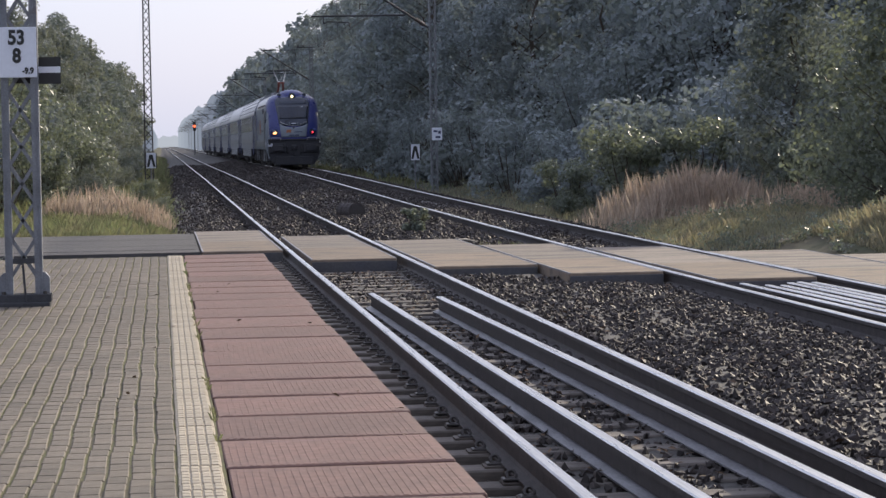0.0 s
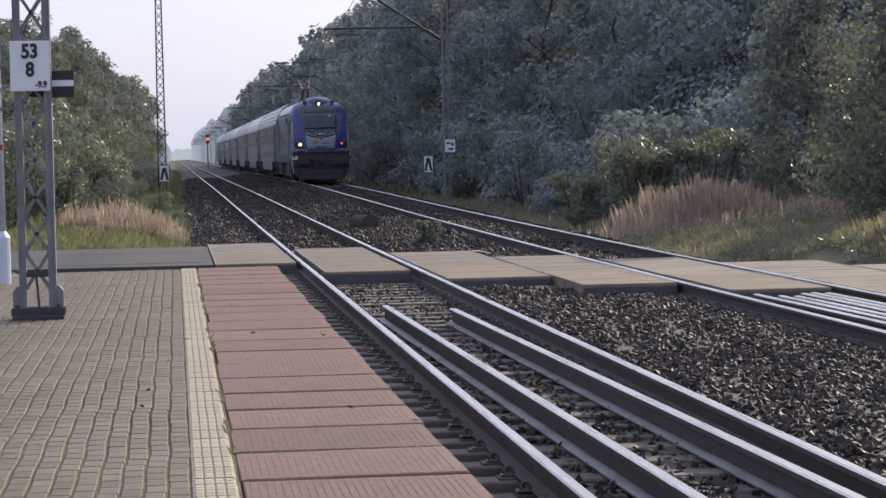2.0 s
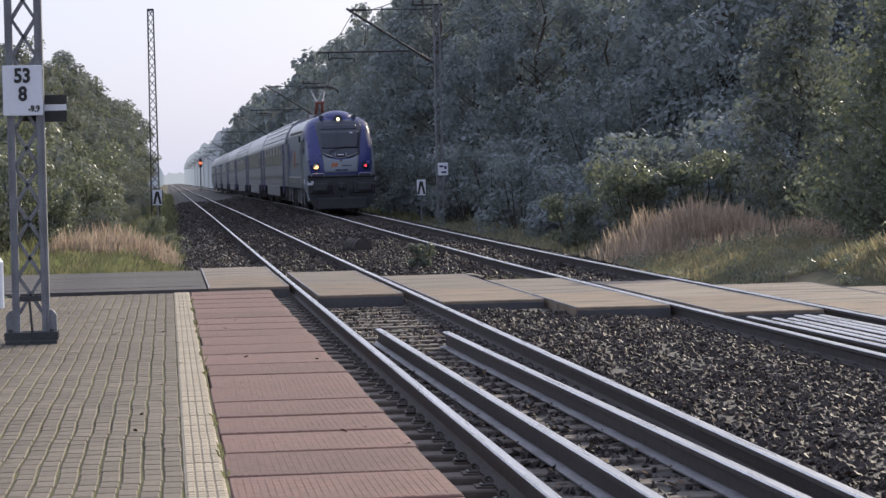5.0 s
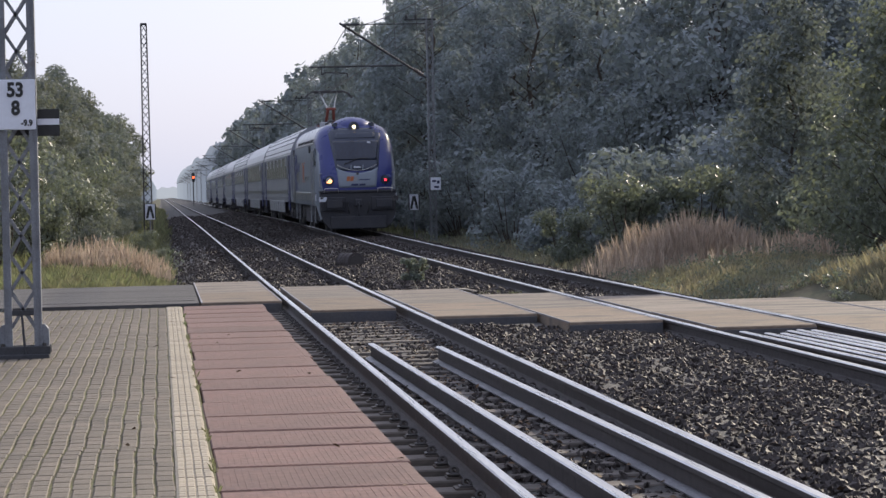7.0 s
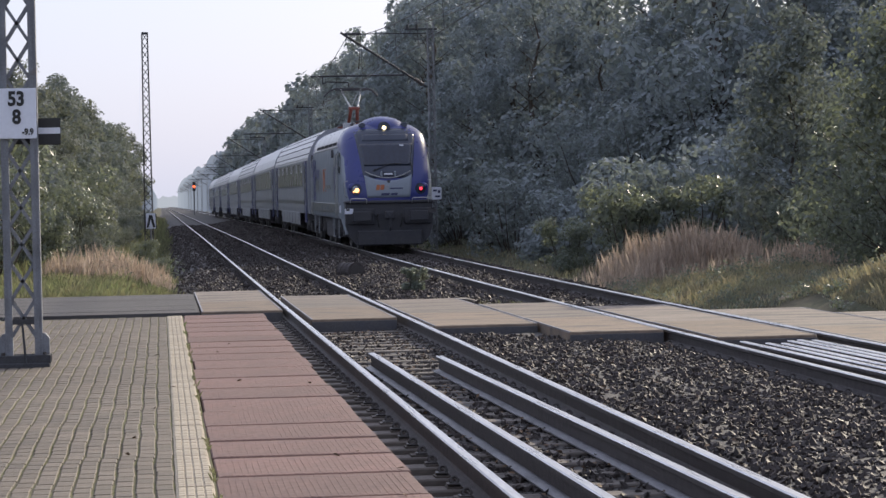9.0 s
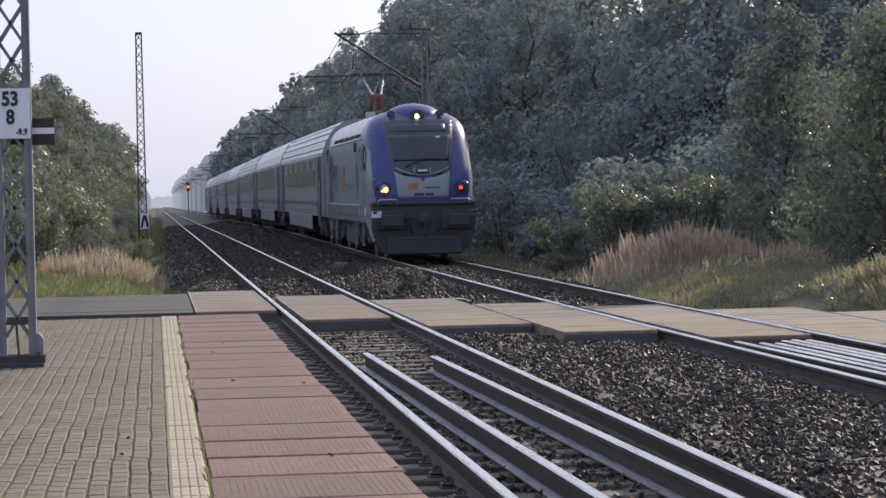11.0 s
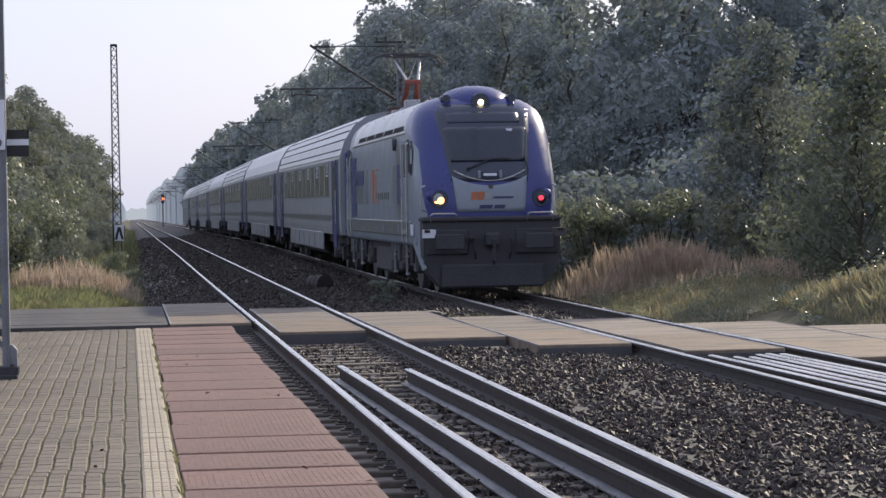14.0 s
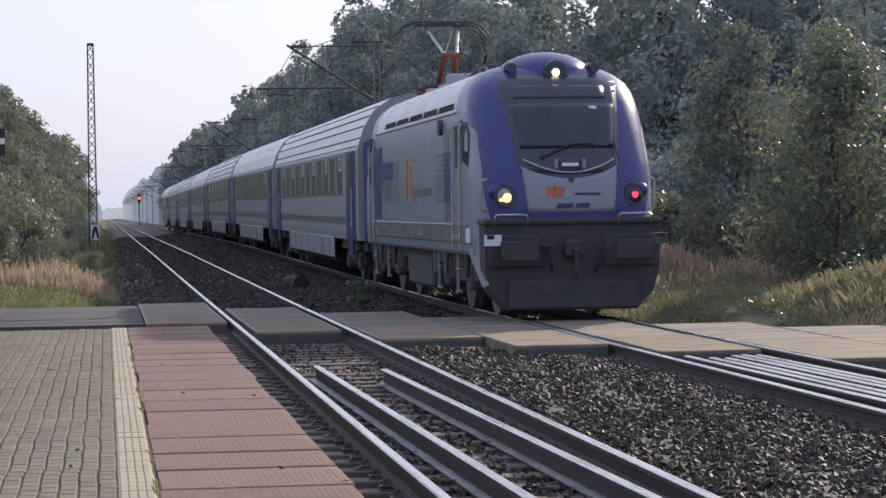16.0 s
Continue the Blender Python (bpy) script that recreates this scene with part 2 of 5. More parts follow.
def sweep(bm, profile, y0, y1, x=0.0, z=0.0, mis=None):
    """A closed profile of (x, z) swept along y."""
    a = [bm.verts.new((x + p, y0, z + q)) for p, q in profile]
    b = [bm.verts.new((x + p, y1, z + q)) for p, q in profile]
    n = len(profile)
    for i in range(n):
        f = bm.faces.new((a[i], a[(i + 1) % n], b[(i + 1) % n], b[i]))
        f.material_index = mis[i] if mis else 0
    bm.faces.new(a[::-1]), bm.faces.new(b)
    bmesh.ops.recalc_face_normals(bm, faces=bm.faces)
    return bm


def words(text, size, m, material, parent, name, depth=0.004):
    """Built-in font as a thin solid mesh; m carries it from its own x-y plane."""
    cu = bpy.data.curves.new(name, "FONT")
    cu.body, cu.size, cu.align_x, cu.align_y, cu.extrude, cu.offset = text, size, "CENTER", "CENTER", depth, 0.04 * size
    tmp = new(name, cu)
    me = bpy.data.meshes.new_from_object(tmp.evaluated_get(bpy.context.evaluated_depsgraph_get()))
    bpy.data.objects.remove(tmp)
    me.materials.clear()
    me.materials.append(material)
    ob = new(name, me)
    ob.parent = parent
    ob.matrix_basis = m
    return ob


# ---- the line ----
NEAR, FAR = 2.686, 6.965            # centre lines of the two tracks
GAUGE = 0.7535                    # half the distance between rail-head centres
RAIL = [(-0.075, -0.172), (0.075, -0.172), (0.075, -0.161), (0.02, -0.146), (0.009, -0.13), (0.009, -0.055), (0.036, -0.04), (0.036, -0.010),
        (0.028, 0.0), (-0.028, 0.0), (-0.036, -0.010), (-0.036, -0.04), (-0.009, -0.055), (-0.009, -0.13), (-0.02, -0.146), (-0.075, -0.161)]
RAIL_MI = [1, 1, 1, 1, 1, 1, 1, 0, 0, 0, 1, 1, 1, 1, 1, 1]


def smoothstep(a, b, v):
    t = np.clip((v - a) / (b - a), 0, 1)
    return t * t * (3 - 2 * t)


def grade(y, x=FAR):
    """The line rises gently beyond the crossing, the far track more than the near one."""
    return (0.08 + 0.24 * smoothstep(3.7, 5.9, np.asarray(x, float))) * smoothstep(30.0, 125.0, np.asarray(y, float))


def ground_z(x, y):
    """Height of the ground: track bed, ditch sides and forest floor."""
    bed = -0.25
    right = -0.62 + 0.5 * smoothstep(8.6, 10.5, x) * smoothstep(70, 36, y) + 0.35 * smoothstep(9.5, 14, x)
    left = -0.62 + 0.42 * smoothstep(0.6, -1.5, x)
    z = np.where(x > 4.8, bed + (right - bed) * smoothstep(8.4, 9.6, x), bed + (left - bed) * smoothstep(1.2, 0.3, x))
    return z + grade(y, x) + 0.40 * np.exp(-((x - 12.5) / 1.7) ** 2 - ((y - 34.6) / 2.0) ** 2)


def build_ground():
    xs = np.concatenate([[-3000, -800, -200, -80, -40], np.arange(-24, -2, 1.5), np.arange(-2, 13, 0.3), np.arange(13, 40, 1.5), [60, 100, 250, 800, 3000]])
    ys = np.concatenate([[-2000, -300, -60, -10], np.arange(4, 70, 0.6), np.arange(70, 320, 5), [400, 600, 1000, 2000, 4500]])
    gx, gy = np.meshgrid(xs, ys)
    gz = ground_z(gx, gy) + 0.05 * np.sin(gx * 1.7 + gy * 0.9) * np.sin(gy * 0.53) * (np.abs(gx - 4.8) > 4.6)
    v = np.stack([gx.ravel(), gy.ravel(), gz.ravel()], 1)
    w = len(xs)
    f = [(j * w + i, j * w + i + 1, (j + 1) * w + i + 1, (j + 1) * w + i) for j in range(len(ys) - 1) for i in range(w - 1)]
    ob = raw("ground", v, f, M_GROUND, smooth=True)
    tagged(ob, "flat woodland soil with thin grass and leaf litter", "ground", kind="structure")


def stones(name, spots, size, parent, material):
    """Many small faceted stones in one mesh at spots (n, 3)."""
    n = len(spots)
    rng = np.random.default_rng(7)
    base = np.array([(1, 0, 0), (-1, 0, 0), (0, 1, 0), (0, -1, 0), (0, 0, 1), (0, 0, -1)], float)
    tri = np.array([(0, 2, 4), (2, 1, 4), (1, 3, 4), (3, 0, 4), (2, 0, 5), (1, 2, 5), (3, 1, 5), (0, 3, 5)])
    v = base[None] * rng.uniform(0.55, 1.25, (n, 6, 1)) * rng.uniform(0.7, 1.3, (n, 1, 3)) + rng.normal(0, 0.16, (n, 6, 3))
    ax = rng.normal(0, 1, (n, 4))
    ax /= np.linalg.norm(ax, axis=1)[:, None]
    w, x, y, z = ax.T
    rot = np.stack([1 - 2 * (y * y + z * z), 2 * (x * y - z * w), 2 * (x * z + y * w), 2 * (x * y + z * w), 1 - 2 * (x * x + z * z), 2 * (y * z - x * w),
                    2 * (x * z - y * w), 2 * (y * z + x * w), 1 - 2 * (x * x + y * y)], 1).reshape(n, 3, 3)
    v = np.einsum("nij,nkj->nki", rot, v) * (size * rng.uniform(0.6, 1.3, (n, 1, 1))) + spots[:, None]
    f = (tri[None] + 6 * np.arange(n)[:, None, None]).reshape(-1, 3)
    return raw(name, v.reshape(-1, 3), f, material, parent)


def bed_z(x, y=0.0):
    """Top of the ballast across the line: low in the tracks, heaped between them, falling away outside."""
    x = np.asarray(x, float)
    mid = smoothstep(NEAR + 0.80, NEAR + 1.15, x) * smoothstep(FAR - 0.80, FAR - 1.15, x)
    return -0.205 + 0.075 * mid - 0.06 * smoothstep(NEAR - 0.78, NEAR - 0.9, x) * smoothstep(44, 40, np.asarray(y, float)) + 0.035 * smoothstep(40, 48, np.asarray(y, float)) - 0.32 * (smoothstep(NEAR - 1.5, NEAR - 2.6, x) + smoothstep(FAR + 1.5, FAR + 2.6, x))


def build_bed():
    xs = np.arange(-0.6, 10.2, 0.12)
    ys = np.concatenate([[-60, -30], np.arange(-10, 60, 0.5), np.arange(60, 300, 5), [400, 700, 1500]])
    gx, gy = np.meshgrid(xs, ys)
    gz = bed_z(gx, gy) + grade(gy, gx) + 0.015 * np.sin(gx * 9 + gy * 4) * np.sin(gy * 7.3)
    w = len(xs)
    f = [(j * w + i, j * w + i + 1, (j + 1) * w + i + 1, (j + 1) * w + i) for j in range(len(ys) - 1) for i in range(w - 1)]
    bed = raw("ballast_bed", np.stack([gx.ravel(), gy.ravel(), gz.ravel()], 1), f, M_BED, smooth=True)
    tagged(bed, "dark crushed-stone ballast bed under two tracks", "ballast", kind="structure")
    rng = np.random.default_rng(3)
    sp = []
    for x0, x1, y0, y1, dens in ((0.9, 7.6, -4, 11.5, 40), (0.9, 7.6, 11.5, 20, 380), (0.9, 9.0, 20, 34, 250), (-0.5, 9.6, 34, 60, 85), (-0.5, 10, 60, 100, 38), (-0.5, 10, 100, 190, 14)):
        k = int((x1 - x0) * (y1 - y0) * dens)
        p = np.stack([rng.uniform(x0, x1, k), rng.uniform(y0, y1, k), np.zeros(k)], 1)
        p = p[p[:, 0] < 0.335 * np.maximum(p[:, 1], 12) + 1.5]
        crib = (np.abs(p[:, 0] - NEAR) < 0.8) | (np.abs(p[:, 0] - FAR) < 0.8) | (p[:, 0] < NEAR)
        p = p[~crib | (rng.random(len(p)) < np.where((p[:, 0] < NEAR - 0.8) & (p[:, 1] < 35), 0.06, np.where(p[:, 1] > 38, 0.95, 0.4)))]
        p[:, 2] = bed_z(p[:, 0], p[:, 1]) + grade(p[:, 1], p[:, 0]) + rng.uniform(-0.012, 0.02, len(p)) + 0.02 * smoothstep(36, 44, p[:, 1]) * (np.abs(p[:, 0] - 4.8) < 3.4)
        on_panel = np.abs(p[:, 1] - (40.7 - 1.65 * (p[:, 0] - 0.58))) < 4.3
        p = p[~on_panel]
        sp.append(p)
    every = np.concatenate(sp)
    s = stones("ballast_stones", every[every[:, 1] < 34], 0.031, bed, M_BALLAST)
    tagged(stones("far_ballast_stones", every[(every[:, 1] >= 34) & (every[:, 1] < 100)], 0.042, bed, M_BALLAST), kind="stuff")
    tagged(stones("distant_ballast_stones", every[every[:, 1] >= 100], 0.075, bed, M_BALLAST), kind="stuff")
    tagged(s, kind="stuff")


SLEEPER_STEP = 0.62


def build_track(name, cx, label):
    tr = thing(name, label, "railway track", kind="structure")
    for side in (-1, 1):
        bm = sweep(bmesh.new(), RAIL, -60, 1400, cx + side * GAUGE, 0, RAIL_MI)
        for y in range(30, 127, 6):
            bmesh.ops.bisect_plane(bm, geom=bm.verts[:] + bm.edges[:] + bm.faces[:], plane_co=(0, y, 0), plane_no=(0, 1, 0))
        for v in bm.verts:
            v.co.z += float(grade(v.co.y, cx))
        part("rail", bm, (M_RAILTOP, M_RAIL), tr)
    bm = bmesh.new()
    box(bm, -1.3, 1.3, -0.125, 0.125, -0.36, -0.185, 0.012)
    for s in (-1, 1):
        box(bm, s * GAUGE - 0.17, s * GAUGE + 0.17, -0.075, 0.075, -0.185, -0.172)
    me = part("sleeper", bm, M_SLEEPER, tr)
    me.matrix_basis = pose(cx, -8.12, 0)
    fb = bmesh.new()
    for s in (-1, 1):
        for q in (-1, 1):
            x = s * GAUGE + q * 0.105
            ring = [(x + 0.027 * math.cos(a), 0.014 * math.sin(a), -0.142 + 0.022 * math.sin(a)) for a in [k * math.pi / 4 for k in range(9)]]
            tube(fb, ring, 0.011, 5)
            box(fb, x - 0.05, x + 0.05, -0.05, 0.05, -0.172, -0.158, 0.004)
    fast = part("fastening", fb, M_IRON, tr)
    fast.matrix_basis = pose(cx, -8.12, 0)
    k = 1
    while -8.12 + k * SLEEPER_STEP < 92:
        y = -8.12 + k * SLEEPER_STEP
        share("sleeper", me.data, tr, pose(cx + random.uniform(-0.02, 0.02), y, grade(y, cx) + random.uniform(-0.008, 0.006), 0, 0, random.uniform(-0.7, 0.7)))
        share("fastening", fast.data, tr, pose(cx, y, grade(y, cx)))
        k += 1
    fm = bmesh.new()
    for j in range(k, k + 330):
        y = -8.12 + j * SLEEPER_STEP
        z = float(grade(y, cx))
        box(fm, cx - 1.3, cx + 1.3, y - 0.125, y + 0.125, z - 0.36, z - 0.185)
    tagged(part("far_sleepers", fm, M_SLEEPER, tr), kind="stuff")
    return tr


def stored_rail(x, y0, y1, zoff, label, skew=0.0):
    th = thing("stored_rail", label, "rail", pose(x, y0, zoff, 0, 0, skew), group="spare rails between the running rails")
    n = y1 - y0
    part("rail_head", sweep(bmesh.new(), [(-0.036, -0.04), (0.036, -0.04), (0.036, -0.01), (0.028, 0.0), (-0.028, 0.0), (-0.036, -0.01)], 0, n, mis=[1, 1, 0, 0, 0, 1]), (M_RAILTOP, M_RAIL), th)
    part("rail_web", sweep(bmesh.new(), [(-0.009, -0.142), (0.009, -0.142), (0.009, -0.055), (0.03, -0.041), (-0.03, -0.041), (-0.009, -0.055)], 0, n), M_RAIL, th)
    part("rail_foot", sweep(bmesh.new(), [(-0.075, -0.172), (0.075, -0.172), (0.075, -0.161), (0.02, -0.143), (-0.02, -0.143), (-0.075, -0.161)], 0, n), M_RAILOLD, th)
    return th


# ---- platform ----
PZ = 0.10


def build_platform():
    pl = thing("platform", "low station platform of grey pavers with red edge slabs", "platform", kind="structure")
    bm = bmesh.new()
    box(bm, -3.4, 0.275, -8.0, 32.9, -0.6, PZ - 0.0085)
    part("paver_bed", bm, M_JOINT, pl)
    bm = bmesh.new()
    box(bm, 0.28, 1.24, -8.0, 32.8, -0.6, PZ - 0.13)
    part("edge_support", bm, M_CONC, pl)
    return pl


def paver_mesh(name, w, d, h, bev, material):
    """A concrete paver with a slight bow in its long sides and a worn top edge."""
    n = 2
    side = [(0.0015 * math.sin(math.pi * k / n), -d / 2 + d * k / n) for k in range(n + 1)]
    ring = [(w / 2 + q, y) for q, y in side] + [(-w / 2 + q, y) for q, y in side[::-1]]
    k = len(ring)
    inner = [(x - math.copysign(bev, x), y * (1 - 2 * bev / d)) for x, y in ring]
    verts = [(x, y, -h) for x, y in ring] + [(x, y, -bev) for x, y in ring] + [(x, y, 0) for x, y in inner]
    faces = [(i, (i + 1) % k, (i + 1) % k + k, i + k) for i in range(k)] + [(i + k, (i + 1) % k + k, (i + 1) % k + 2 * k, i + 2 * k) for i in range(k)] + [tuple(range(2 * k, 3 * k))]
    me = bpy.data.meshes.new(name)
    me.from_pydata(verts, [], faces)
    me.materials.append(material)
    me.update()
    return me


def joined(name, me, poses, parent, material):
    """Copies of one small mesh joined into one object."""
    co = np.array([v.co[:] for v in me.vertices])
    fs = [tuple(p.vertices) for p in me.polygons]
    vv, ff = [], []
    for i, m in enumerate(poses):
        r, t = np.array(m.to_3x3()), np.array(m.translation)
        vv.append(co @ r.T + t)
        ff += [tuple(a + i * len(co) for a in f) for f in fs]
    return tagged(raw(name, np.concatenate(vv), ff, material, parent), kind="stuff")


def lay_platform(pl):
    # red edge slabs, about a metre each, laid with uneven joints
    joints = [13.36 - 1.07 * k for k in range(20, 0, -1)] + [13.36, 14.38, 15.38, 16.45, 17.57, 18.68, 19.77, 20.95, 22.15, 23.35, 24.40, 25.45, 26.50, 27.54, 28.60, 29.70, 30.78, 31.85, 32.88]
    slab = bmesh.new()
    box(slab, 0.276, 1.392, -0.490, 0.490, -0.13, 0, 0.008)
    for q in range(28):
        x = 0.31 + q * 0.0375
        box(slab, x, x + 0.02, -0.470, 0.470, -0.001, 0.0016)
    me = None
    for y0, y1 in zip(joints, joints[1:]):
        m = pose(random.uniform(-0.014, 0.014), (y0 + y1) / 2, PZ + random.uniform(-0.003, 0.003), random.uniform(-0.5, -0.2) if y0 < 15.5 else random.uniform(-0.2, 0.16), random.uniform(-0.2, 0.2), random.uniform(-0.15, 0.15)) @ Matrix.Diagonal((1, y1 - y0, 1, 1))
        if me is None:
            first = part("edge_slab", slab, M_RED, pl)
            me, first.matrix_basis = first.data, m
        else:
            share("edge_slab", me, pl, m)
    # tactile strip
    bm = bmesh.new()
    box(bm, -0.106, 0.106, -0.096, 0.096, -0.06, 0.0, 0.004)
    for q in (-0.074, -0.025, 0.025, 0.074):
        for e in (-0.047, 0.047):
            box(bm, q - 0.0195, q + 0.0195, e - 0.041, e + 0.041, -0.001, 0.007, 0.003)
    tile = part("tactile_tile", bm, M_TACT, pl)
    tile.matrix_basis = pose(0.152, -6.0, PZ)
    y = -6.0
    while y < 32.7:
        y += 0.2
        share("tactile_tile", tile.data, pl, pose(0.152 + random.uniform(-0.002, 0.002), y, PZ + random.uniform(-0.001, 0.002), 0, 0, random.uniform(-0.4, 0.4)))
    # interlocking pavers with wavy long sides, laid along the platform
    me = paver_mesh("paver", 0.096, 0.213, 0.06, 0.005, M_PAVER)
    near, rest = [], []
    for c in range(29):
        x = -0.014 - c * 0.1115
        y = -6.0 + (0.1115 if c % 2 else 0.0)
        while y < 32.8:
            m = pose(x + 0.004 * math.sin(y * 5.2) + 0.004 * math.sin(y * 2.1 + 0.3 * c) + random.uniform(-0.002, 0.002), y, PZ + 0.002 * math.sin(x * 2 + y) + random.uniform(-0.001, 0.001), random.uniform(-0.15, 0.15), random.uniform(-0.22, 0.22), random.uniform(-0.6, 0.6))
            if 11.4 < y < 16.2 and x > -0.78 and len(near) < 300:
                near.append(m)
            elif x > -0.085 * max(y, 6) - 0.5:
                rest.append(m)
            y += 0.223
    for m in near:
        share("paver", me, pl, m)
    joined("paver_field", me, rest, pl, M_PAVER)


# ---- level crossing and road ----
def panel(parent, x0, x1, y0, y1, y0b=None, top=-0.004, label=""):
    """A concrete crossing panel with a bevelled near end and a raised kerb side."""
    bm = bmesh.new()
    box(bm, x0 + 0.006, x1 - 0.006, y0, y1, -0.21, top, 0.014)
    pn = part("crossing_panel", bm, M_CONCGREY if top < -0.008 else M_CONC, parent, label)
    for x in (x0 + 0.02, x1 - 0.02):
        bm = bmesh.new()
        box(bm, x - 0.013, x + 0.013, y0 + 0.02, y1 - 0.02, top - 0.03, top + 0.004, 0.002)
        part("edge_strip", bm, M_RAILOLD, pn, "bare steel edge strip")
    if not top < -0.008:
        # dark strip stands in for the shade below the panel's near end
        bm = bmesh.new()
        box(bm, x0 + 0.01, x1 - 0.01, y0 - 0.03, y0 + 0.004, -0.22, top - 0.035, 0.004)
        part("edge_frame", bm, M_UNDER, pn)
    return pn


def build_crossing():
    cr = thing("level_crossing", "level crossing of worn concrete panels between the rails", "level crossing", kind="structure")
    a, b = NEAR - GAUGE, NEAR + GAUGE
    c, d = FAR - GAUGE, FAR + GAUGE
    for x0, x1, y0, y1 in ((0.58, a - 0.09, 36.2, 44.8), (a + 0.14, b - 0.14, 33.0, 41.7), (b + 0.09, 4.92, 30.5, 39.1), (4.95, c - 0.07, 28.3, 36.6),
                           (c + 0.15, d - 0.14, 26.5, 35.0), (d + 0.06, 9.2, 24.6, 33.0), (9.22, 10.6, 23.2, 31.4)):
        h = y0 + (y1 - y0) * 0.42
        panel(cr, x0, x1, y0, h - 0.012)
        panel(cr, x0, x1, h + 0.012, y1, top=-0.010)
    return cr


def build_road():
    v, f = [], []
    xs = np.concatenate([np.linspace(-40, 0.56, 30)])
    for x in xs:
        y = 40.0 - 0.05 * min(0, x + 3)
        v += [(x, y - 3.75, -0.01), (x, y + 3.8, -0.01), (x, y + 3.8, -0.6), (x, y - 3.75, -0.6)]
    for i in range(len(xs) - 1):
        a = 4 * i
        for k in range(4):
            f.append((a + k, a + 4 + k, a + 4 + (k + 1) % 4, a + (k + 1) % 4))
    f.append((0, 1, 2, 3))
    n = len(v)
    f.append((n - 1, n - 2, n - 3, n - 4))
    rd = tagged(raw("road", v, f, M_ASPHALT), "narrow worn grey asphalt road to the crossing", "road", kind="structure")
    bm = bmesh.new()
    box(bm, -16.0, 0.50, 37.2, 39.0, -0.05, -0.005, 0.003)
    part("asphalt_patch", bm, M_ASPHALT, rd)
    bm = bmesh.new()
    for i in range(14):
        box(bm, -16 + i * 1.17, -16 + i * 1.17 + 1.16, 39.01 + 0.02 * math.sin(i), 39.05 + 0.02 * math.sin(i), -0.05, -0.008)
    part("tar_seam", bm, M_IRON, rd)
    v, f = [], []
    xs = np.linspace(10.7, 45, 24)
    for x in xs:
        y = 28.2 - 0.8 * (x - 10.7)
        v += [(x, y - 3.4, 0.0), (x, y + 3.0, 0.0), (x, y + 3.0, -0.5), (x, y - 3.4, -0.5)]
    for i in range(len(xs) - 1):
        a = 4 * i
        for k in range(4):
            f.append((a + k, a + 4 + k, a + 4 + (k + 1) % 4, a + (k + 1) % 4))
    f.append((0, 1, 2, 3))
    tagged(raw("road_beyond", v, f, M_ASPHALT), "worn grey asphalt road leaving the crossing into the wood", "road", kind="structure")


build_ground()
build_bed()
track_near = build_track("track_1", NEAR, "straight railway track on dark wooden sleepers, polished rail heads")
track_far = build_track("track_2", FAR, "straight electrified railway track on dark sleepers beside the wood")
crossing = build_crossing()
build_road()
platform = build_platform()
stored_rail(2.475, 9.0, 25.5, -0.005, "spare steel rail lying on the sleepers", 0.75)
stored_rail(3.2, 9.0, 24.7, -0.005, "spare steel rail lying on the sleepers", 1.05)
for x, y1 in ((6.48, 25.7), (6.66, 25.3), (6.81, 25.2), (7.0, 25.6), (7.14, 25.7), (7.28, 25.6)):
    stored_rail(x + 0.26, 9.0, y1, -0.005, "one of a row of spare rails on the sleepers", 0.9)


# ---- plants ----
def leaf_cloud(centres, radii, count, size, rng, flatz=0.75, needle=False):
    """Leaf quads scattered in the outer shells of clumps: verts, faces."""
    pick = rng.choice(len(centres), count, p=radii ** 2 / (radii ** 2).sum())
    d = rng.normal(0, 1, (count, 3))
    d /= np.linalg.norm(d, axis=1)[:, None]
    p = centres[pick] + d * (radii[pick] * rng.uniform(0.62, 1.08, count))[:, None] * np.array([1, 1, flatz])
    nrm = d + rng.normal(0, 0.5, (count, 3)) + np.array([0, 0, 0.35])
    nrm /= np.linalg.norm(nrm, axis=1)[:, None]
    t = np.cross(nrm, rng.normal(0, 1, (count, 3)))
    t /= np.linalg.norm(t, axis=1)[:, None] + 1e-9
    b = np.cross(nrm, t)
    s = size * rng.uniform(0.6, 1.35, (count, 1))
    wd = s * (0.22 if needle else 0.62)
    v = np.stack([p - t * s, p + b * wd - t * s * 0.1, p + t * s, p - b * wd - t * s * 0.1 + nrm * s * 0.12], 1)
    return v.reshape(-1, 3), np.arange(count * 4).reshape(-1, 4)


def limb(bm, a, z, r0, r1, rng, seg=6, bends=3):
    a, z = np.array(a, float), np.array(z, float)
    prev = a
    for i in range(1, bends + 1):
        q = a + (z - a) * i / bends + rng.normal(0, 0.03, 3) * np.linalg.norm(z - a)
        if i == bends:
            q = z
        bar(bm, prev, q, r0 + (r1 - r0) * (i - 1) / bends, seg, r0 + (r1 - r0) * i / bends)
        prev = q


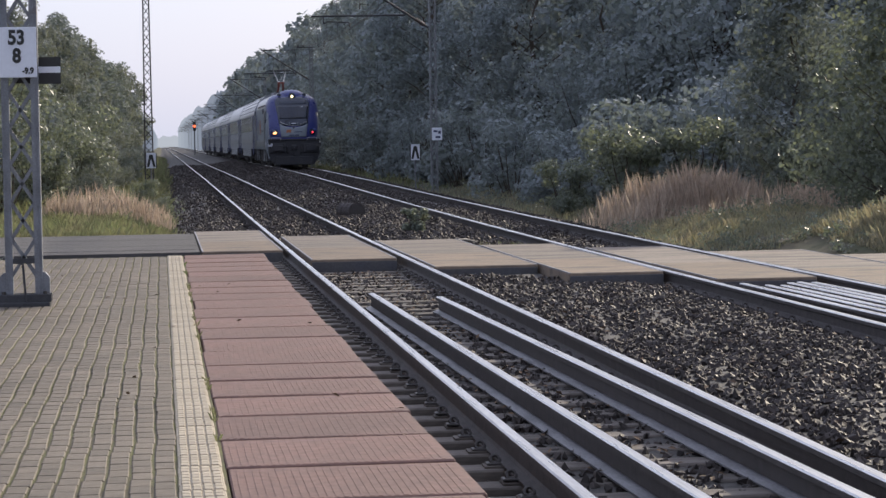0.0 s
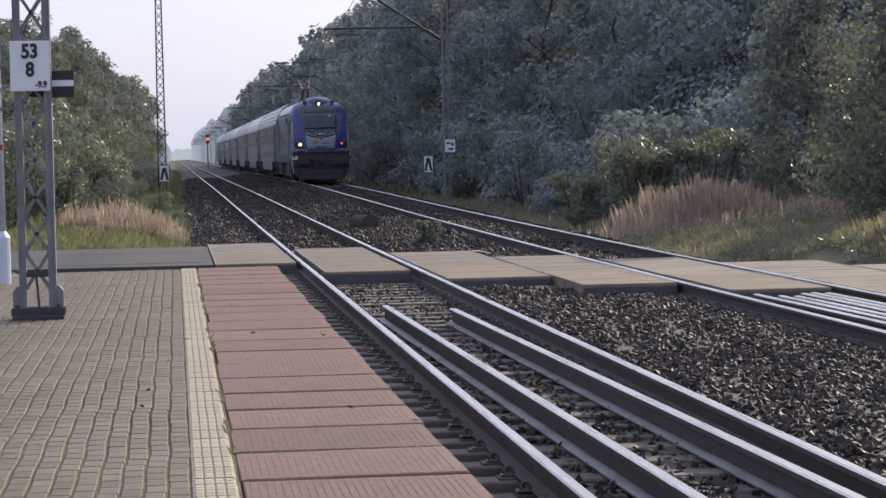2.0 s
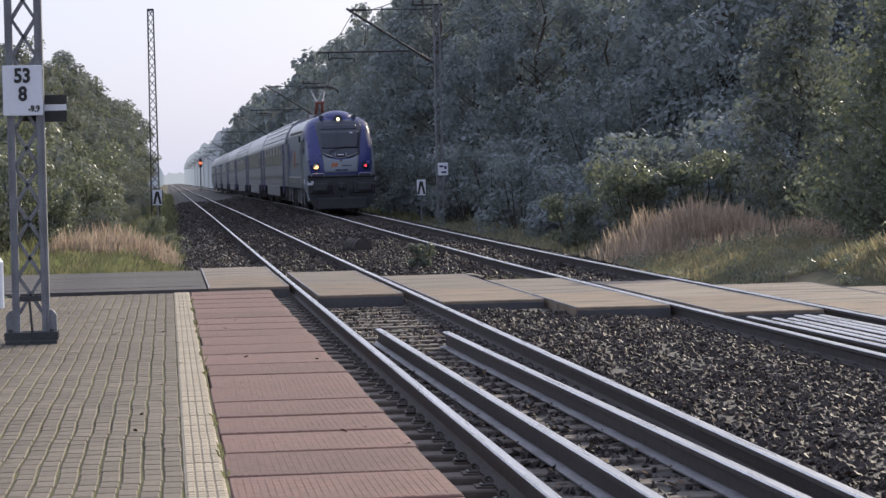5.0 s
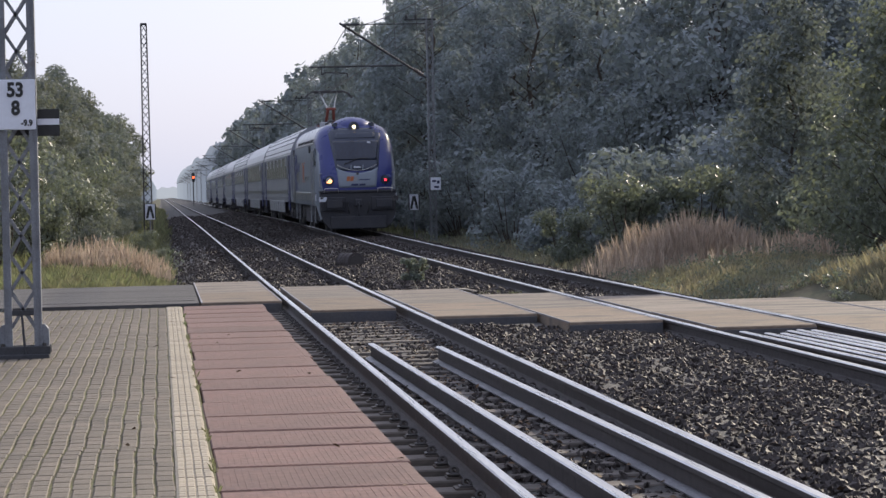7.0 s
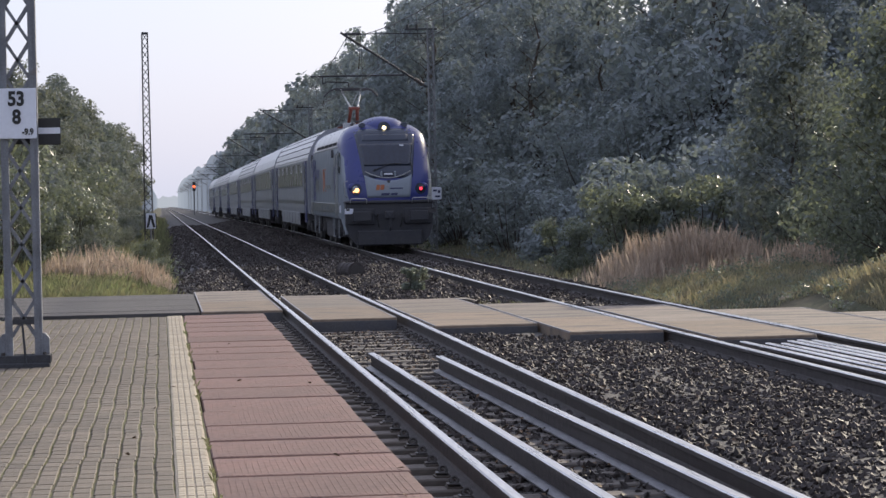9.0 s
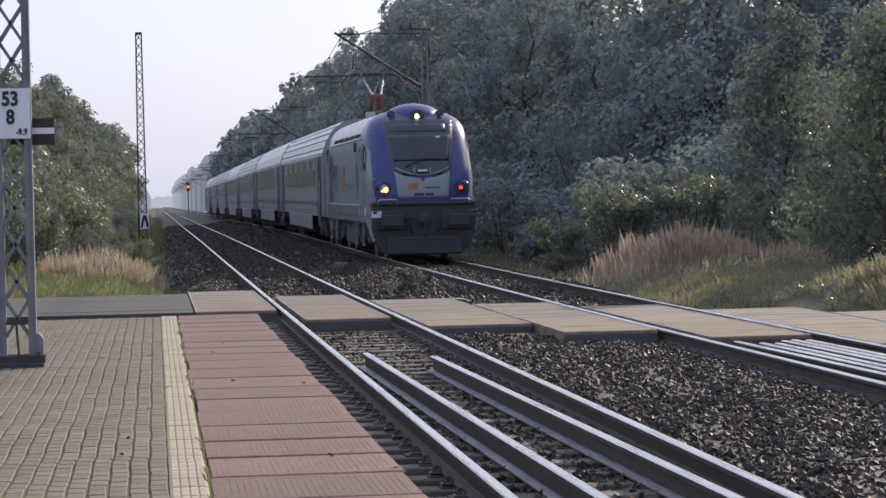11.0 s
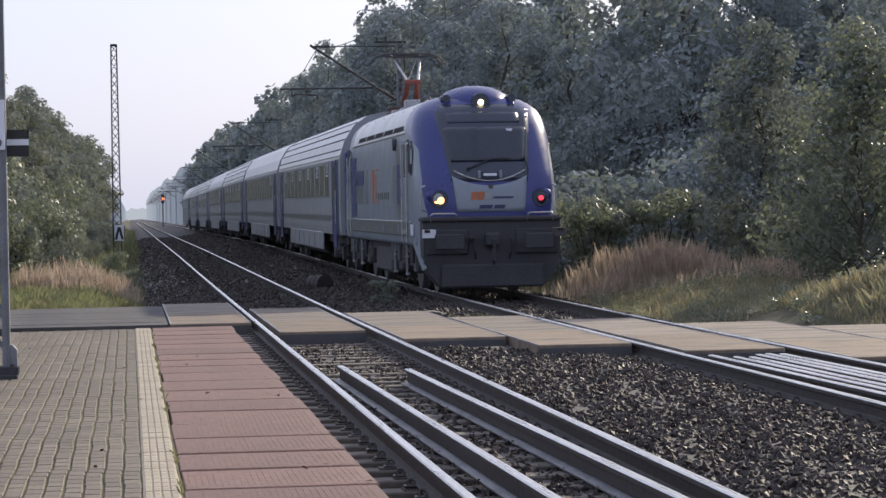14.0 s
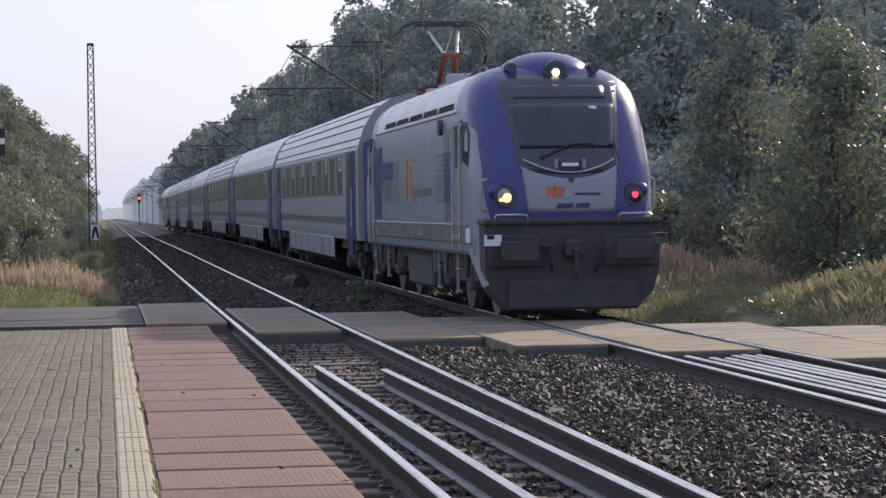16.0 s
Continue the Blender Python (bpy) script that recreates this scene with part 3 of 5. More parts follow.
def tree(name, seed, height, spread, leaves, size, material, crown_from, label, shape="round", category="tree"):
    """A tree at the origin: trunk with limbs, and a crown of leaf clumps with an uneven outline."""
    rng = np.random.default_rng(seed)
    th = thing(name, label, category)
    bm = bmesh.new()
    lean = rng.normal(0, 0.03 * height, 2)
    top = np.array([lean[0], lean[1], height * 0.9])
    r = (0.009 if shape in ("cone", "bush") else 0.018) * height
    limb(bm, (0, 0, -0.3), top, r, 0.02, rng, 8, 5)
    cs, rs = [], []
    n = {"round": 26, "cone": 54, "pine": 30, "bush": 48}[shape]
    for i in range(n):
        k = (i + rng.uniform(0, 1)) / n
        z = height * (crown_from + (1 - crown_from) * k)
        prof = {"round": math.sin(math.pi * min(1, 0.22 + 0.74 * k)) ** 0.7, "cone": (1 - k) * 0.9 + 0.1, "bush": (1 - k ** 2.2) * 0.85 + 0.15, "pine": 0.5 + 0.5 * math.sin(math.pi * k)}[shape]
        a = rng.uniform(0, 2 * math.pi)
        rad = spread * prof * rng.uniform(0.35, 1.0)
        c = np.array([lean[0] * k + rad * math.cos(a), lean[1] * k + rad * math.sin(a), z])
        cs.append(c)
        rs.append(spread * rng.uniform(0.26, 0.46) * (0.55 + 0.45 * prof))
        base = np.array([lean[0] * k, lean[1] * k, max(0.2, z - rad * 0.7)])
        limb(bm, base, c, 0.28 * r * (1.2 - k), 0.012, rng, 5 if leaves > 3000 else 3, 2 if leaves > 3000 else 1)
    part("trunk", bm, M_BARK, th)
    v, f = leaf_cloud(np.array(cs), np.array(rs), leaves, size, rng, 0.8 if shape != "pine" else 0.45, shape == "pine")
    v[:, 2] = np.maximum(v[:, 2], 0.05)
    raw("crown", v, f, material, th)
    return th


def shrub(name, seed, height, spread, leaves, size, material, label):
    rng = np.random.default_rng(seed)
    th = thing(name, label, "shrub")
    bm = bmesh.new()
    cs, rs = [], []
    for i in range(16):
        a, k = rng.uniform(0, 6.283), rng.uniform(0.15, 1.0)
        q = np.array([spread * math.cos(a) * rng.uniform(0.1, 0.8), spread * math.sin(a) * rng.uniform(0.1, 0.8), height * k * 0.85])
        limb(bm, (q[0] * 0.2, q[1] * 0.2, -0.2), q, 0.03, 0.008, rng, 5, 3)
        cs.append(q)
        rs.append(min(spread, height) * rng.uniform(0.22, 0.42))
    part("stem", bm, M_BARK, th)
    v, f = leaf_cloud(np.array(cs), np.array(rs), leaves, size, rng)
    v[:, 2] = np.maximum(v[:, 2], 0.02)
    raw("crown", v, f, material, th)
    return th


def gz(x, y):
    return float(ground_z(np.array(float(x)), np.array(float(y))))


def plant(protos, spots, group=""):
    """Each prototype is used once as it stands, then copied."""
    used = set()
    for i, (k, x, y, s) in enumerate(spots):
        ob = protos[k]
        m = pose(x, y, gz(x, y) - 0.05, 0, 0, random.uniform(0, 360))
        if k not in used:
            used.add(k)
            ob.scale = (s, s, s)
            ob.location, ob.rotation_euler = m.translation, m.to_euler()
            tagged(ob, group=group)
        else:
            c = copy_thing(ob, m)
            c.scale = (s, s, s * random.uniform(0.92, 1.08))
    for k, ob in enumerate(protos):
        if k not in used:
            for o in (*ob.children_recursive, ob):
                bpy.data.objects.remove(o)


def blades(name, boxes, height, width, material, label, category, seed, lean=0.22, level=False):
    """Upright grass: tapered blades joined in one mesh; boxes of (x0, x1, y0, y1, count)."""
    rng = np.random.default_rng(seed)
    vs = []
    for x0, x1, y0, y1, n, hs in boxes:
        px, py = rng.uniform(x0, x1, n), rng.uniform(y0, y1, n)
        clump = 0.75 + 0.25 * np.sin(px * 2.3 + 1.1 * np.sin(py * 1.3)) * np.sin(py * 1.9 + px)
        clump = 0.80 + 0.30 * (clump - 0.5) if level else clump
        edge = np.minimum(np.minimum(px - x0, x1 - px) / (x1 - x0), np.minimum(py - y0, y1 - py) / (y1 - y0))
        h = height * hs * rng.uniform(0.35, 1.2, n) * np.clip(clump, 0.25, 1) * np.clip((0.78 if level else 0.62) + 4.0 * edge, 0, 1)
        a = rng.uniform(0, 6.283, n)
        b = rng.normal(0, lean, (n, 2)) * h[:, None]
        z = np.where((px < 0.3) & (px > -1.7) & (py < 33), PZ - 0.01, np.where((px > 4) & (px < 6.2), bed_z(px) + grade(py, px), ground_z(px, py)))
        w = width * rng.uniform(0.7, 1.4, n)
        dx, dy = np.cos(a) * w, np.sin(a) * w
        p0 = np.stack([px - dx, py - dy, z - 0.02], 1)
        p1 = np.stack([px + dx, py + dy, z - 0.02], 1)
        p2 = np.stack([px + b[:, 0] * 0.5 + dx * 0.8, py + b[:, 1] * 0.5 + dy * 0.8, z + h * 0.6], 1)
        p3 = np.stack([px + b[:, 0] * 1.3, py + b[:, 1] * 1.3, z + h], 1)
        vs.append(np.stack([p0, p1, p2, p3], 1).reshape(-1, 3))
    v = np.concatenate(vs)
    ob = raw(name, v, np.arange(len(v)).reshape(-1, 4), material)
    return tagged(ob, label, category, kind="stuff")


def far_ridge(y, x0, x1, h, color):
    """A backdrop of distant tree tops with a ragged outline; its glow imitates haze."""
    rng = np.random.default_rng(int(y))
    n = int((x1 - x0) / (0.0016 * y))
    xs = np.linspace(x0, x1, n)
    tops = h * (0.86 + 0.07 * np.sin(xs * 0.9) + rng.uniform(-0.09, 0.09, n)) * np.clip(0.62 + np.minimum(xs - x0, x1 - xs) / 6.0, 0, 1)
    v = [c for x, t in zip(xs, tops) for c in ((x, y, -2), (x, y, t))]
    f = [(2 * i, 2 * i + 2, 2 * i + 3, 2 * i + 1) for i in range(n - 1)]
    m = glow("distant_haze_glow", color, 1.0)
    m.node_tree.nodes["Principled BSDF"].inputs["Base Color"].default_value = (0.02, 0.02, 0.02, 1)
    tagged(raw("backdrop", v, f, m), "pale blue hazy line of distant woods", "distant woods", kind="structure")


def build_woods():
    L = M_LEAF
    lab = "dense dark-green broadleaf tree at the wood's edge"
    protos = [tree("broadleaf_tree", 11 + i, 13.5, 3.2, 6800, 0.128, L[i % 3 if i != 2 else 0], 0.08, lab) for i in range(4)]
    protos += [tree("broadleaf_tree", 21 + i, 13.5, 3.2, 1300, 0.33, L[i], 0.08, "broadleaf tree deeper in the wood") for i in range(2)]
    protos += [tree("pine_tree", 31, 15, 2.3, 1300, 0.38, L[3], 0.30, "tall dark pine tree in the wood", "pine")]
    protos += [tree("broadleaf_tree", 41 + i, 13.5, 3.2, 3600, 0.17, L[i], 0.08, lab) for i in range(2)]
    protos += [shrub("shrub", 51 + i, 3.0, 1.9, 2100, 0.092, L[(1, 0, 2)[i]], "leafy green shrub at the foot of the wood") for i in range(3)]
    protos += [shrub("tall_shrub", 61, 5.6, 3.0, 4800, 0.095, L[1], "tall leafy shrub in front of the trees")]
    O = M_OLIVELEAF
    protos += [tree("broadleaf_tree", 101 + i, 13.5, 3.2, 6200, 0.135, O[i], 0.06, "olive-green broadleaf tree across the line") for i in range(2)]
    protos += [tree("broadleaf_tree", 111 + i, 13.5, 3.2, 2400, 0.21, O[i], 0.06, "olive-green broadleaf tree across the line") for i in range(2)]
    protos += [shrub("shrub", 121 + i, 3.0, 1.9, 2600, 0.08, O[i], "olive-green shrub at the foot of the wood") for i in range(2)]
    near, deep, mid, bush = (0, 1, 2, 3), (4, 5, 6), (7, 8), (9, 10)
    spots = []
    rnd = random.Random(5)
    y = 48.0
    while y < 104:                     # set back behind the clearing at the crossing
        spots.append((rnd.choice(near), (25.0 if y < 80 else 22.5) + rnd.uniform(-1, 1), y, rnd.uniform(0.60, 0.68) if y < 80 else rnd.uniform(0.78, 0.9)))
        spots.append((rnd.choice(mid), (30.0 if y < 80 else 27.5) + rnd.uniform(-1.2, 1.2), y + 1.5, rnd.uniform(0.75, 0.82) if y < 80 else rnd.uniform(0.9, 1.05)))
        y += rnd.uniform(3.6, 4.8)
    y = 52.0
    while y < 115:
        spots.append((rnd.choice(mid), 35.0 + rnd.uniform(-1.2, 1.2), y, rnd.uniform(0.95, 1.1)))
        y += rnd.uniform(3.4, 4.4)
    y = 78.0
    while y < 430:                     # wood along the line
        k = rnd.uniform(0.88, 1.06)
        x = 14.4 + rnd.uniform(-0.9, 0.9) + max(0, (104 - y) * 0.18) + (0.4 if 150 < y < 270 else -1.5 if y > 270 else 0)
        s = 0.62 if y < 92 else 0.8 if y < 108 else 0.92 if y < 170 else 0.96 if y < 270 else 0.95
        spots.append((rnd.choice(near if y < 125 else mid if y < 230 else (4, 5)), x, y, k * s))
        spots.append((rnd.choice(mid if y < 160 else deep), 19.0 + rnd.uniform(-1.2, 1.2), y + rnd.uniform(-1, 1), rnd.uniform(0.95, 1.15) * (0.8 if y < 104 else 1.0)))
        y += rnd.uniform(3.6, 4.8) * (1 if y < 160 else 1.7 if y < 330 else 2.8)
    y = 62.0
    while y < 230:                     # undergrowth
        spots.append((rnd.choice(bush), 11.9 + rnd.uniform(-0.8, 0.9), y, rnd.uniform(0.7, 1.1)))
        if y < 110:
            spots.append((rnd.choice((9, 10, 11)), 16.3 + rnd.uniform(-1, 1.2), y, rnd.uniform(0.9, 1.3) if y < 76 else rnd.uniform(1.3, 1.9)))
            spots.append((rnd.choice(bush), 19.5 + rnd.uniform(-1, 1.2), y + 1, rnd.uniform(1.5, 2.3)))
        y += rnd.uniform(3.4, 4.8) * (1 if y < 110 else 2.2)
    for x, y, s in ((16.8, 50, 0.7), (18.6, 49, 1.7), (18.8, 56, 1.1), (20.4, 54, 2.0), (15.4, 58, 0.7)):
        spots.append((rnd.choice(bush), x, y, s))
    y = 70.0
    while y < 430:                     # wood across the line
        s = float(np.interp(y, (70, 110, 160, 260, 540), (0.48, 0.58, 0.70, 0.84, 1.0))) * rnd.uniform(0.9, 1.1)
        spots.append((rnd.choice((13, 14) if y < 130 else (15, 16)), -5.6 + rnd.uniform(-0.8, 0.5), y + 10, s))
        spots.append((rnd.choice(deep), -11 + rnd.uniform(-1, 1), y + 6, s * 1.1))
        if y < 260:
            spots.append((rnd.choice((17, 18)), -3.9 + rnd.uniform(-0.8, 0.6), y, rnd.uniform(0.8, 1.2)))
            spots.append((rnd.choice((17, 18)), -1.9 + rnd.uniform(-0.4, 0.3), y + 1.5, rnd.uniform(0.35, 0.6)))
        y += rnd.uniform(3.6, 5) * (1 if y < 140 else 2.4)
    for x, y, s in ((-5.6, 58, 1.1), (-6.8, 62, 1.5), (-8.2, 59, 1.6), (-4.9, 64, 1.0)):
        spots.append((rnd.choice(bush), x, y, s))
    spots = [(12, x, y, s / 1.8) if k in (9, 10, 11) and s > 1.25 else (k, x, y, s) for k, x, y, s in spots]
    plant(protos, spots)
    # distant woods at the line's end; emission pales every ridge to imitate morning haze
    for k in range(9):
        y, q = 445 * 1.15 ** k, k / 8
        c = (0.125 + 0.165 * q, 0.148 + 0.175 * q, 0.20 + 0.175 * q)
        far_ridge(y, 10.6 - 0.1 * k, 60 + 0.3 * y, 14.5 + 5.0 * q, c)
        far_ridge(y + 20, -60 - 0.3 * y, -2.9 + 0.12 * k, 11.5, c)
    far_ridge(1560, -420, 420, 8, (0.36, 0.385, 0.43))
    # nearer shrubs by the crossing
    big = tree("young_tree", 71, 4.75, 2.3, 14500, 0.056, M_GLOSSLEAF, 0.02, "glossy-leaved young tree beside the road", "cone", "tree")
    big.location = (13.8, 43.0, gz(13.8, 43.0))
    c2 = tree("young_tree", 72, 5.9, 1.9, 13000, 0.064, M_OLIVELEAF[0], 0.03, "bushy young tree at the edge of the clearing", "bush", "tree")
    c2.location = (14.95, 53.4, gz(14.95, 53.4))
    low = shrub("hazel_shrub", 73, 2.3, 1.25, 3600, 0.062, M_GLOSSLEAF, "pale green shrub behind the dry grass")
    low.location = (11.5, 57.0, gz(11.5, 57))
    copy_thing(low, pose(13.3, 57.5, gz(13.3, 57.5), 0, 0, 130))
    # glossy bushes across the line
    bushy = shrub("glossy_shrub", 74, 3.3, 1.7, 6000, 0.055, M_GLOSSLEAF, "glossy-leaved shrub at the foot of the wood")
    bushy.location = (-4.3, 60.0, gz(-4.3, 60))
    for x, y, s in ((-3.3, 66.5, 0.95), (-2.3, 74.0, 0.8), (-5.2, 67.0, 1.35), (-0.6, 72.0, 0.32), (-0.1, 65.0, 0.24), (-2.9, 84.0, 1.2)):
        copy_thing(bushy, pose(x, y, gz(x, y), 0, 0, 77 * x)).scale = (s, s, s)
    # sprouts between the reeds and the young trees
    for x, y, s in ((12.0, 58.5, 0.85), (10.6, 60.5, 0.7), (14.3, 51.5, 0.75), (14.9, 47.5, 0.6), (13.6, 37.6, 0.55), (14.6, 36.4, 0.7)):
        copy_thing(low, pose(x, y, gz(x, y) - 0.03, 0, 0, 61 * x)).scale = (s, s, s)
    # grasses
    blades("dry_reeds", [(10.6, 13.0, 49.5, 54.0, 5200, 1.0), (10.0, 13.6, 49, 56, 2200, 0.75), (9.4, 13.8, 47.5, 53, 1500, 0.5), (13.2, 14.4, 47, 50, 500, 0.6)], 1.15, 0.006, M_REED, "tall dry pinkish-brown reed grass", "grass", 81, 0.09)
    blades("dry_reeds", [(-3.0, 0.2, 58.0, 62, 2600, 0.72), (-2.2, 0.35, 57.0, 60, 900, 0.5)], 1.15, 0.006, M_REED, "dry brown reed grass behind the green verge", "grass", 84, 0.10)
    blades("far_verge", [(-2.0, 0.5, 105, 320, 7000, 1.0), (8.6, 11.5, 90, 260, 3000, 0.7)], 0.7, 0.03, M_GRASS, "rough grass along the foot of the woods", "grass", 83)
    blades("verge_grass", [(-7.5, 0.5, 44.2, 56.5, 32000, 0.80), (-7.5, 0.4, 43.9, 46.5, 9000, 0.38), (-6, -0.8, 57, 110, 12000, 1.2), (-1.6, 0.45, 46, 140, 7000, 1.0)],
           0.40, 0.007, M_GRASS, "sunlit green verge grass", "grass", 82)
    blades("yellowing_grass", [(8.7, 13.2, 37.0, 50.0, 15000, 0.55), (10.6, 15.5, 32.6, 37.6, 15000, 1.15), (10.3, 12.6, 31.9, 35.5, 7000, 0.55), (8.8, 12.0, 54, 90, 5000, 0.8),
                               (-3.6, -1.25, 33.1, 36.2, 3500, 0.3)], 0.40, 0.007, M_DRYGRASS, "rough yellowing grass and weeds on the verge", "grass", 85)
    weeds = []
    rng = np.random.default_rng(86)
    for x0, x1, y0, y1, n, h in ((8.7, 11.6, 36.8, 45.5, 55, 0.20), (9.2, 13.5, 45, 49.5, 40, 0.26), (9.9, 11.2, 33.2, 36.5, 16, 0.16), (11.0, 15.0, 33.0, 37.5, 46, 0.42), (-3.4, -1.4, 33.2, 36.2, 14, 0.14), (9.2, 11.0, 54, 84, 40, 0.5), (-2.5, 0.3, 58, 70, 30, 0.5)):
        px, py = rng.uniform(x0, x1, n), rng.uniform(y0, y1, n)
        cs = np.stack([px, py, ground_z(px, py) + h * rng.uniform(0.3, 1.0, n)], 1)
        weeds.append(leaf_cloud(cs, h * rng.uniform(0.5, 1.1, n), n * 34, 0.030, rng, 0.9)[0])
    v = np.concatenate(weeds)
    tagged(raw("verge_weeds", v, np.arange(len(v)).reshape(-1, 4), M_GLOSSLEAF), "low broad-leaved weeds with glossy leaves", "weeds", kind="stuff")


def litter(name, boxes, size, material, label, seed):
    """Small fallen leaves lying at all angles, joined in one mesh; boxes of (x0, x1, y0, y1, z, count)."""
    rng = np.random.default_rng(seed)
    vs = []
    for x0, x1, y0, y1, z, n in boxes:
        p = np.stack([rng.uniform(x0, x1, n), rng.uniform(y0, y1, n), np.full(n, z) + rng.uniform(0, 0.012, n)], 1)
        a = rng.uniform(0, 6.283, n)
        t = np.stack([np.cos(a), np.sin(a), rng.normal(0, 0.25, n)], 1) * size * rng.uniform(0.5, 1.3, (n, 1))
        b = np.stack([-np.sin(a), np.cos(a), rng.normal(0, 0.25, n)], 1) * size * 0.5
        vs.append(np.stack([p - t, p + b, p + t, p - b + np.array([0, 0, size * 0.3])], 1).reshape(-1, 3))
    v = np.concatenate(vs)
    return tagged(raw(name, v, np.arange(len(v)).reshape(-1, 4), material), label, "leaves", kind="stuff")


litter("fallen_leaves", [(2.0, 3.35, 12, 33, -0.172, 700), (3.6, 6.0, 12, 30, -0.10, 260), (-1.5, 1.4, 12, 32, PZ + 0.004, 22)], 0.028, M_LITTER, "scattered brown fallen leaves among the sleepers", 95)
rnd_w = random.Random(12)
blades("weed_tufts", [(0.252, 0.272, y, y + rnd_w.uniform(0.05, 0.35), rnd_w.randint(6, 22), 1.0) for y in [rnd_w.uniform(12, 32) for _ in range(22)]]
       + [(-3.2, -1.7, 31.5, 33.0, 300, 1.0), (4.7, 6.0, 36.8, 39.0, 260, 1.6)], 0.07, 0.004, M_GRASS, "small green weeds in the paving joints", "weeds", 96)


build_woods()


# ---- train ----
def train_y(t):
    """Where the locomotive's nose stands on the line at t seconds."""
    return 123.45 - 6.0715 * t + 0.03224 * t * t


def train_pose(t, back=0.0, length=16.1):
    """A vehicle whose front stands back metres behind the nose."""
    y = train_y(t) + back
    a, b = float(grade(y + 3)), float(grade(y + length - 3))
    return pose(FAR, y, a - 3 * (b - a) / (length - 6), math.degrees((b - a) / (length - 6)))


LOCO_L, LOCO_W = 16.1, 1.42
Z_TAB = [0.98, 1.2, 1.5, 1.8, 2.1, 2.35, 2.6, 2.85, 3.05, 3.2, 3.35, 3.5, 3.65, 3.77, 3.87, 3.95, 4.0, 4.03]
W_TAB = [1.40, 1.42, 1.42, 1.42, 1.42, 1.42, 1.415, 1.41, 1.40, 1.385, 1.36, 1.32, 1.245, 1.13, 0.96, 0.75, 0.48, 0.10]
G_TAB = [0.03, 0.01, 0.0, 0.0, 0.05, 0.14, 0.28, 0.43, 0.56, 0.66, 0.77, 0.89, 1.03, 1.18, 1.35, 1.6, 1.95, 2.4]
Z_LEV = sorted({round(z, 3) for z in list(np.arange(0.98, 3.96, 0.07)) + Z_TAB[-4:]})
W_LEV, G_LEV = [list(np.interp(Z_LEV, Z_TAB, q)) for q in (W_TAB, G_TAB)]


def lev(tab, z):
    return float(np.interp(z, Z_LEV, tab))


def cab_taper(y, z):
    """The cab draws in towards the windscreen above the waist."""
    t = min(1.0, max(0.0, y / 3.0))
    return 1 - float(np.interp(z, (2.2, 3.1), (0.0, 0.025))) * (1 - t * t * (3 - 2 * t))


def nose_y(x, z, out=0.0):
    """The surface of the nose at x across and z up, moved out by a little."""
    w, r, p = lev(W_LEV, z) * cab_taper(0.6, z), 0.95, 2.5
    s = min(0.9995, abs(x) / w)
    return lev(G_LEV, z) + r * (1 - (1 - s ** p) ** (1 / p)) - out


def flank_x(y, z):
    """Half width of the body at y behind the nose and z up."""
    t = min(1.0, max(0.0, (y - lev(G_LEV, z)) / 0.95))
    return lev(W_LEV, z) * cab_taper(y, z) * (1 - (1 - t) ** 2.5) ** (1 / 2.5)


def blue_edge(z):
    """How far back the blue of the nose reaches at height z."""
    return max(lev(G_LEV, z) + 0.05, float(np.interp(z, (1.0, 1.6, 2.3, 2.9, 3.1, 3.28), (0.30, 0.34, 0.55, 0.95, 1.5, 2.6))))


def loco_shell():
    """Rounded body from horizontal rings; materials: blue nose, grey flank, silver roof."""
    verts, faces, mi = [], [], []
    n1, n2 = 22, 12
    n = 0
    for z in Z_LEV:
        g, e = lev(G_LEV, z), blue_edge(z)
        ys = [g + (e - g) * (k / n1) ** 2 for k in range(n1 + 1)] + [e + (LOCO_L / 2 - 0.02 - e) * (k / n2) ** 1.6 for k in range(1, n2 + 1)]
        right = [(flank_x(y, z), y) for y in ys]
        front = [(-x, y) for x, y in right[:0:-1]] + right
        ring = front + [(-x, LOCO_L - y) for x, y in front]
        n = len(ring)
        verts += [(x, y, z) for x, y in ring]
    h, c = n // 2, n1 + n2
    for k in range(len(Z_LEV) - 1):
        z = (Z_LEV[k] + Z_LEV[k + 1]) / 2
        for i in range(n):
            a, b = k * n + i, k * n + (i + 1) % n
            faces.append((a, b, b + n, a + n))
            q = i % h
            mi.append(0 if c - n1 <= q < c + n1 else (2 if z > 3.22 else 1))
    top = (len(Z_LEV) - 1) * n
    faces.append(tuple(range(top, top + n)))
    mi.append(2)
    faces.append(tuple(range(n - 1, -1, -1)))
    mi.append(1)
    return verts, faces, mi


def patch(name, outline, material, parent, out=0.012, nx=14, nz=10, label="", thick=0.02):
    """A panel that follows the nose: outline(v) gives z and the x range for v in 0..1."""
    v, f = [], []
    for j in range(nz + 1):
        row = outline(j / nz)
        for i in range(nx + 1):
            x = row[1] + (row[2] - row[1]) * i / nx
            z = row[0](i / nx) if callable(row[0]) else row[0]
            v.append((x, nose_y(x, z, out), z))
    w = nx + 1
    for j in range(nz):
        for i in range(nx):
            f.append((j * w + i, j * w + i + 1, (j + 1) * w + i + 1, (j + 1) * w + i))
    n = len(v)
    v += [(x, y + thick, z) for x, y, z in v]
    rim = [i for i in range(w)] + [j * w + nx for j in range(1, nz + 1)] + [nz * w + i for i in range(nx - 1, -1, -1)] + [j * w for j in range(nz - 1, 0, -1)]
    for a, b in zip(rim, rim[1:] + rim[:1]):
        f.append((a, a + n, b + n, b))
    return raw(name, v, f, material, parent, True, label)


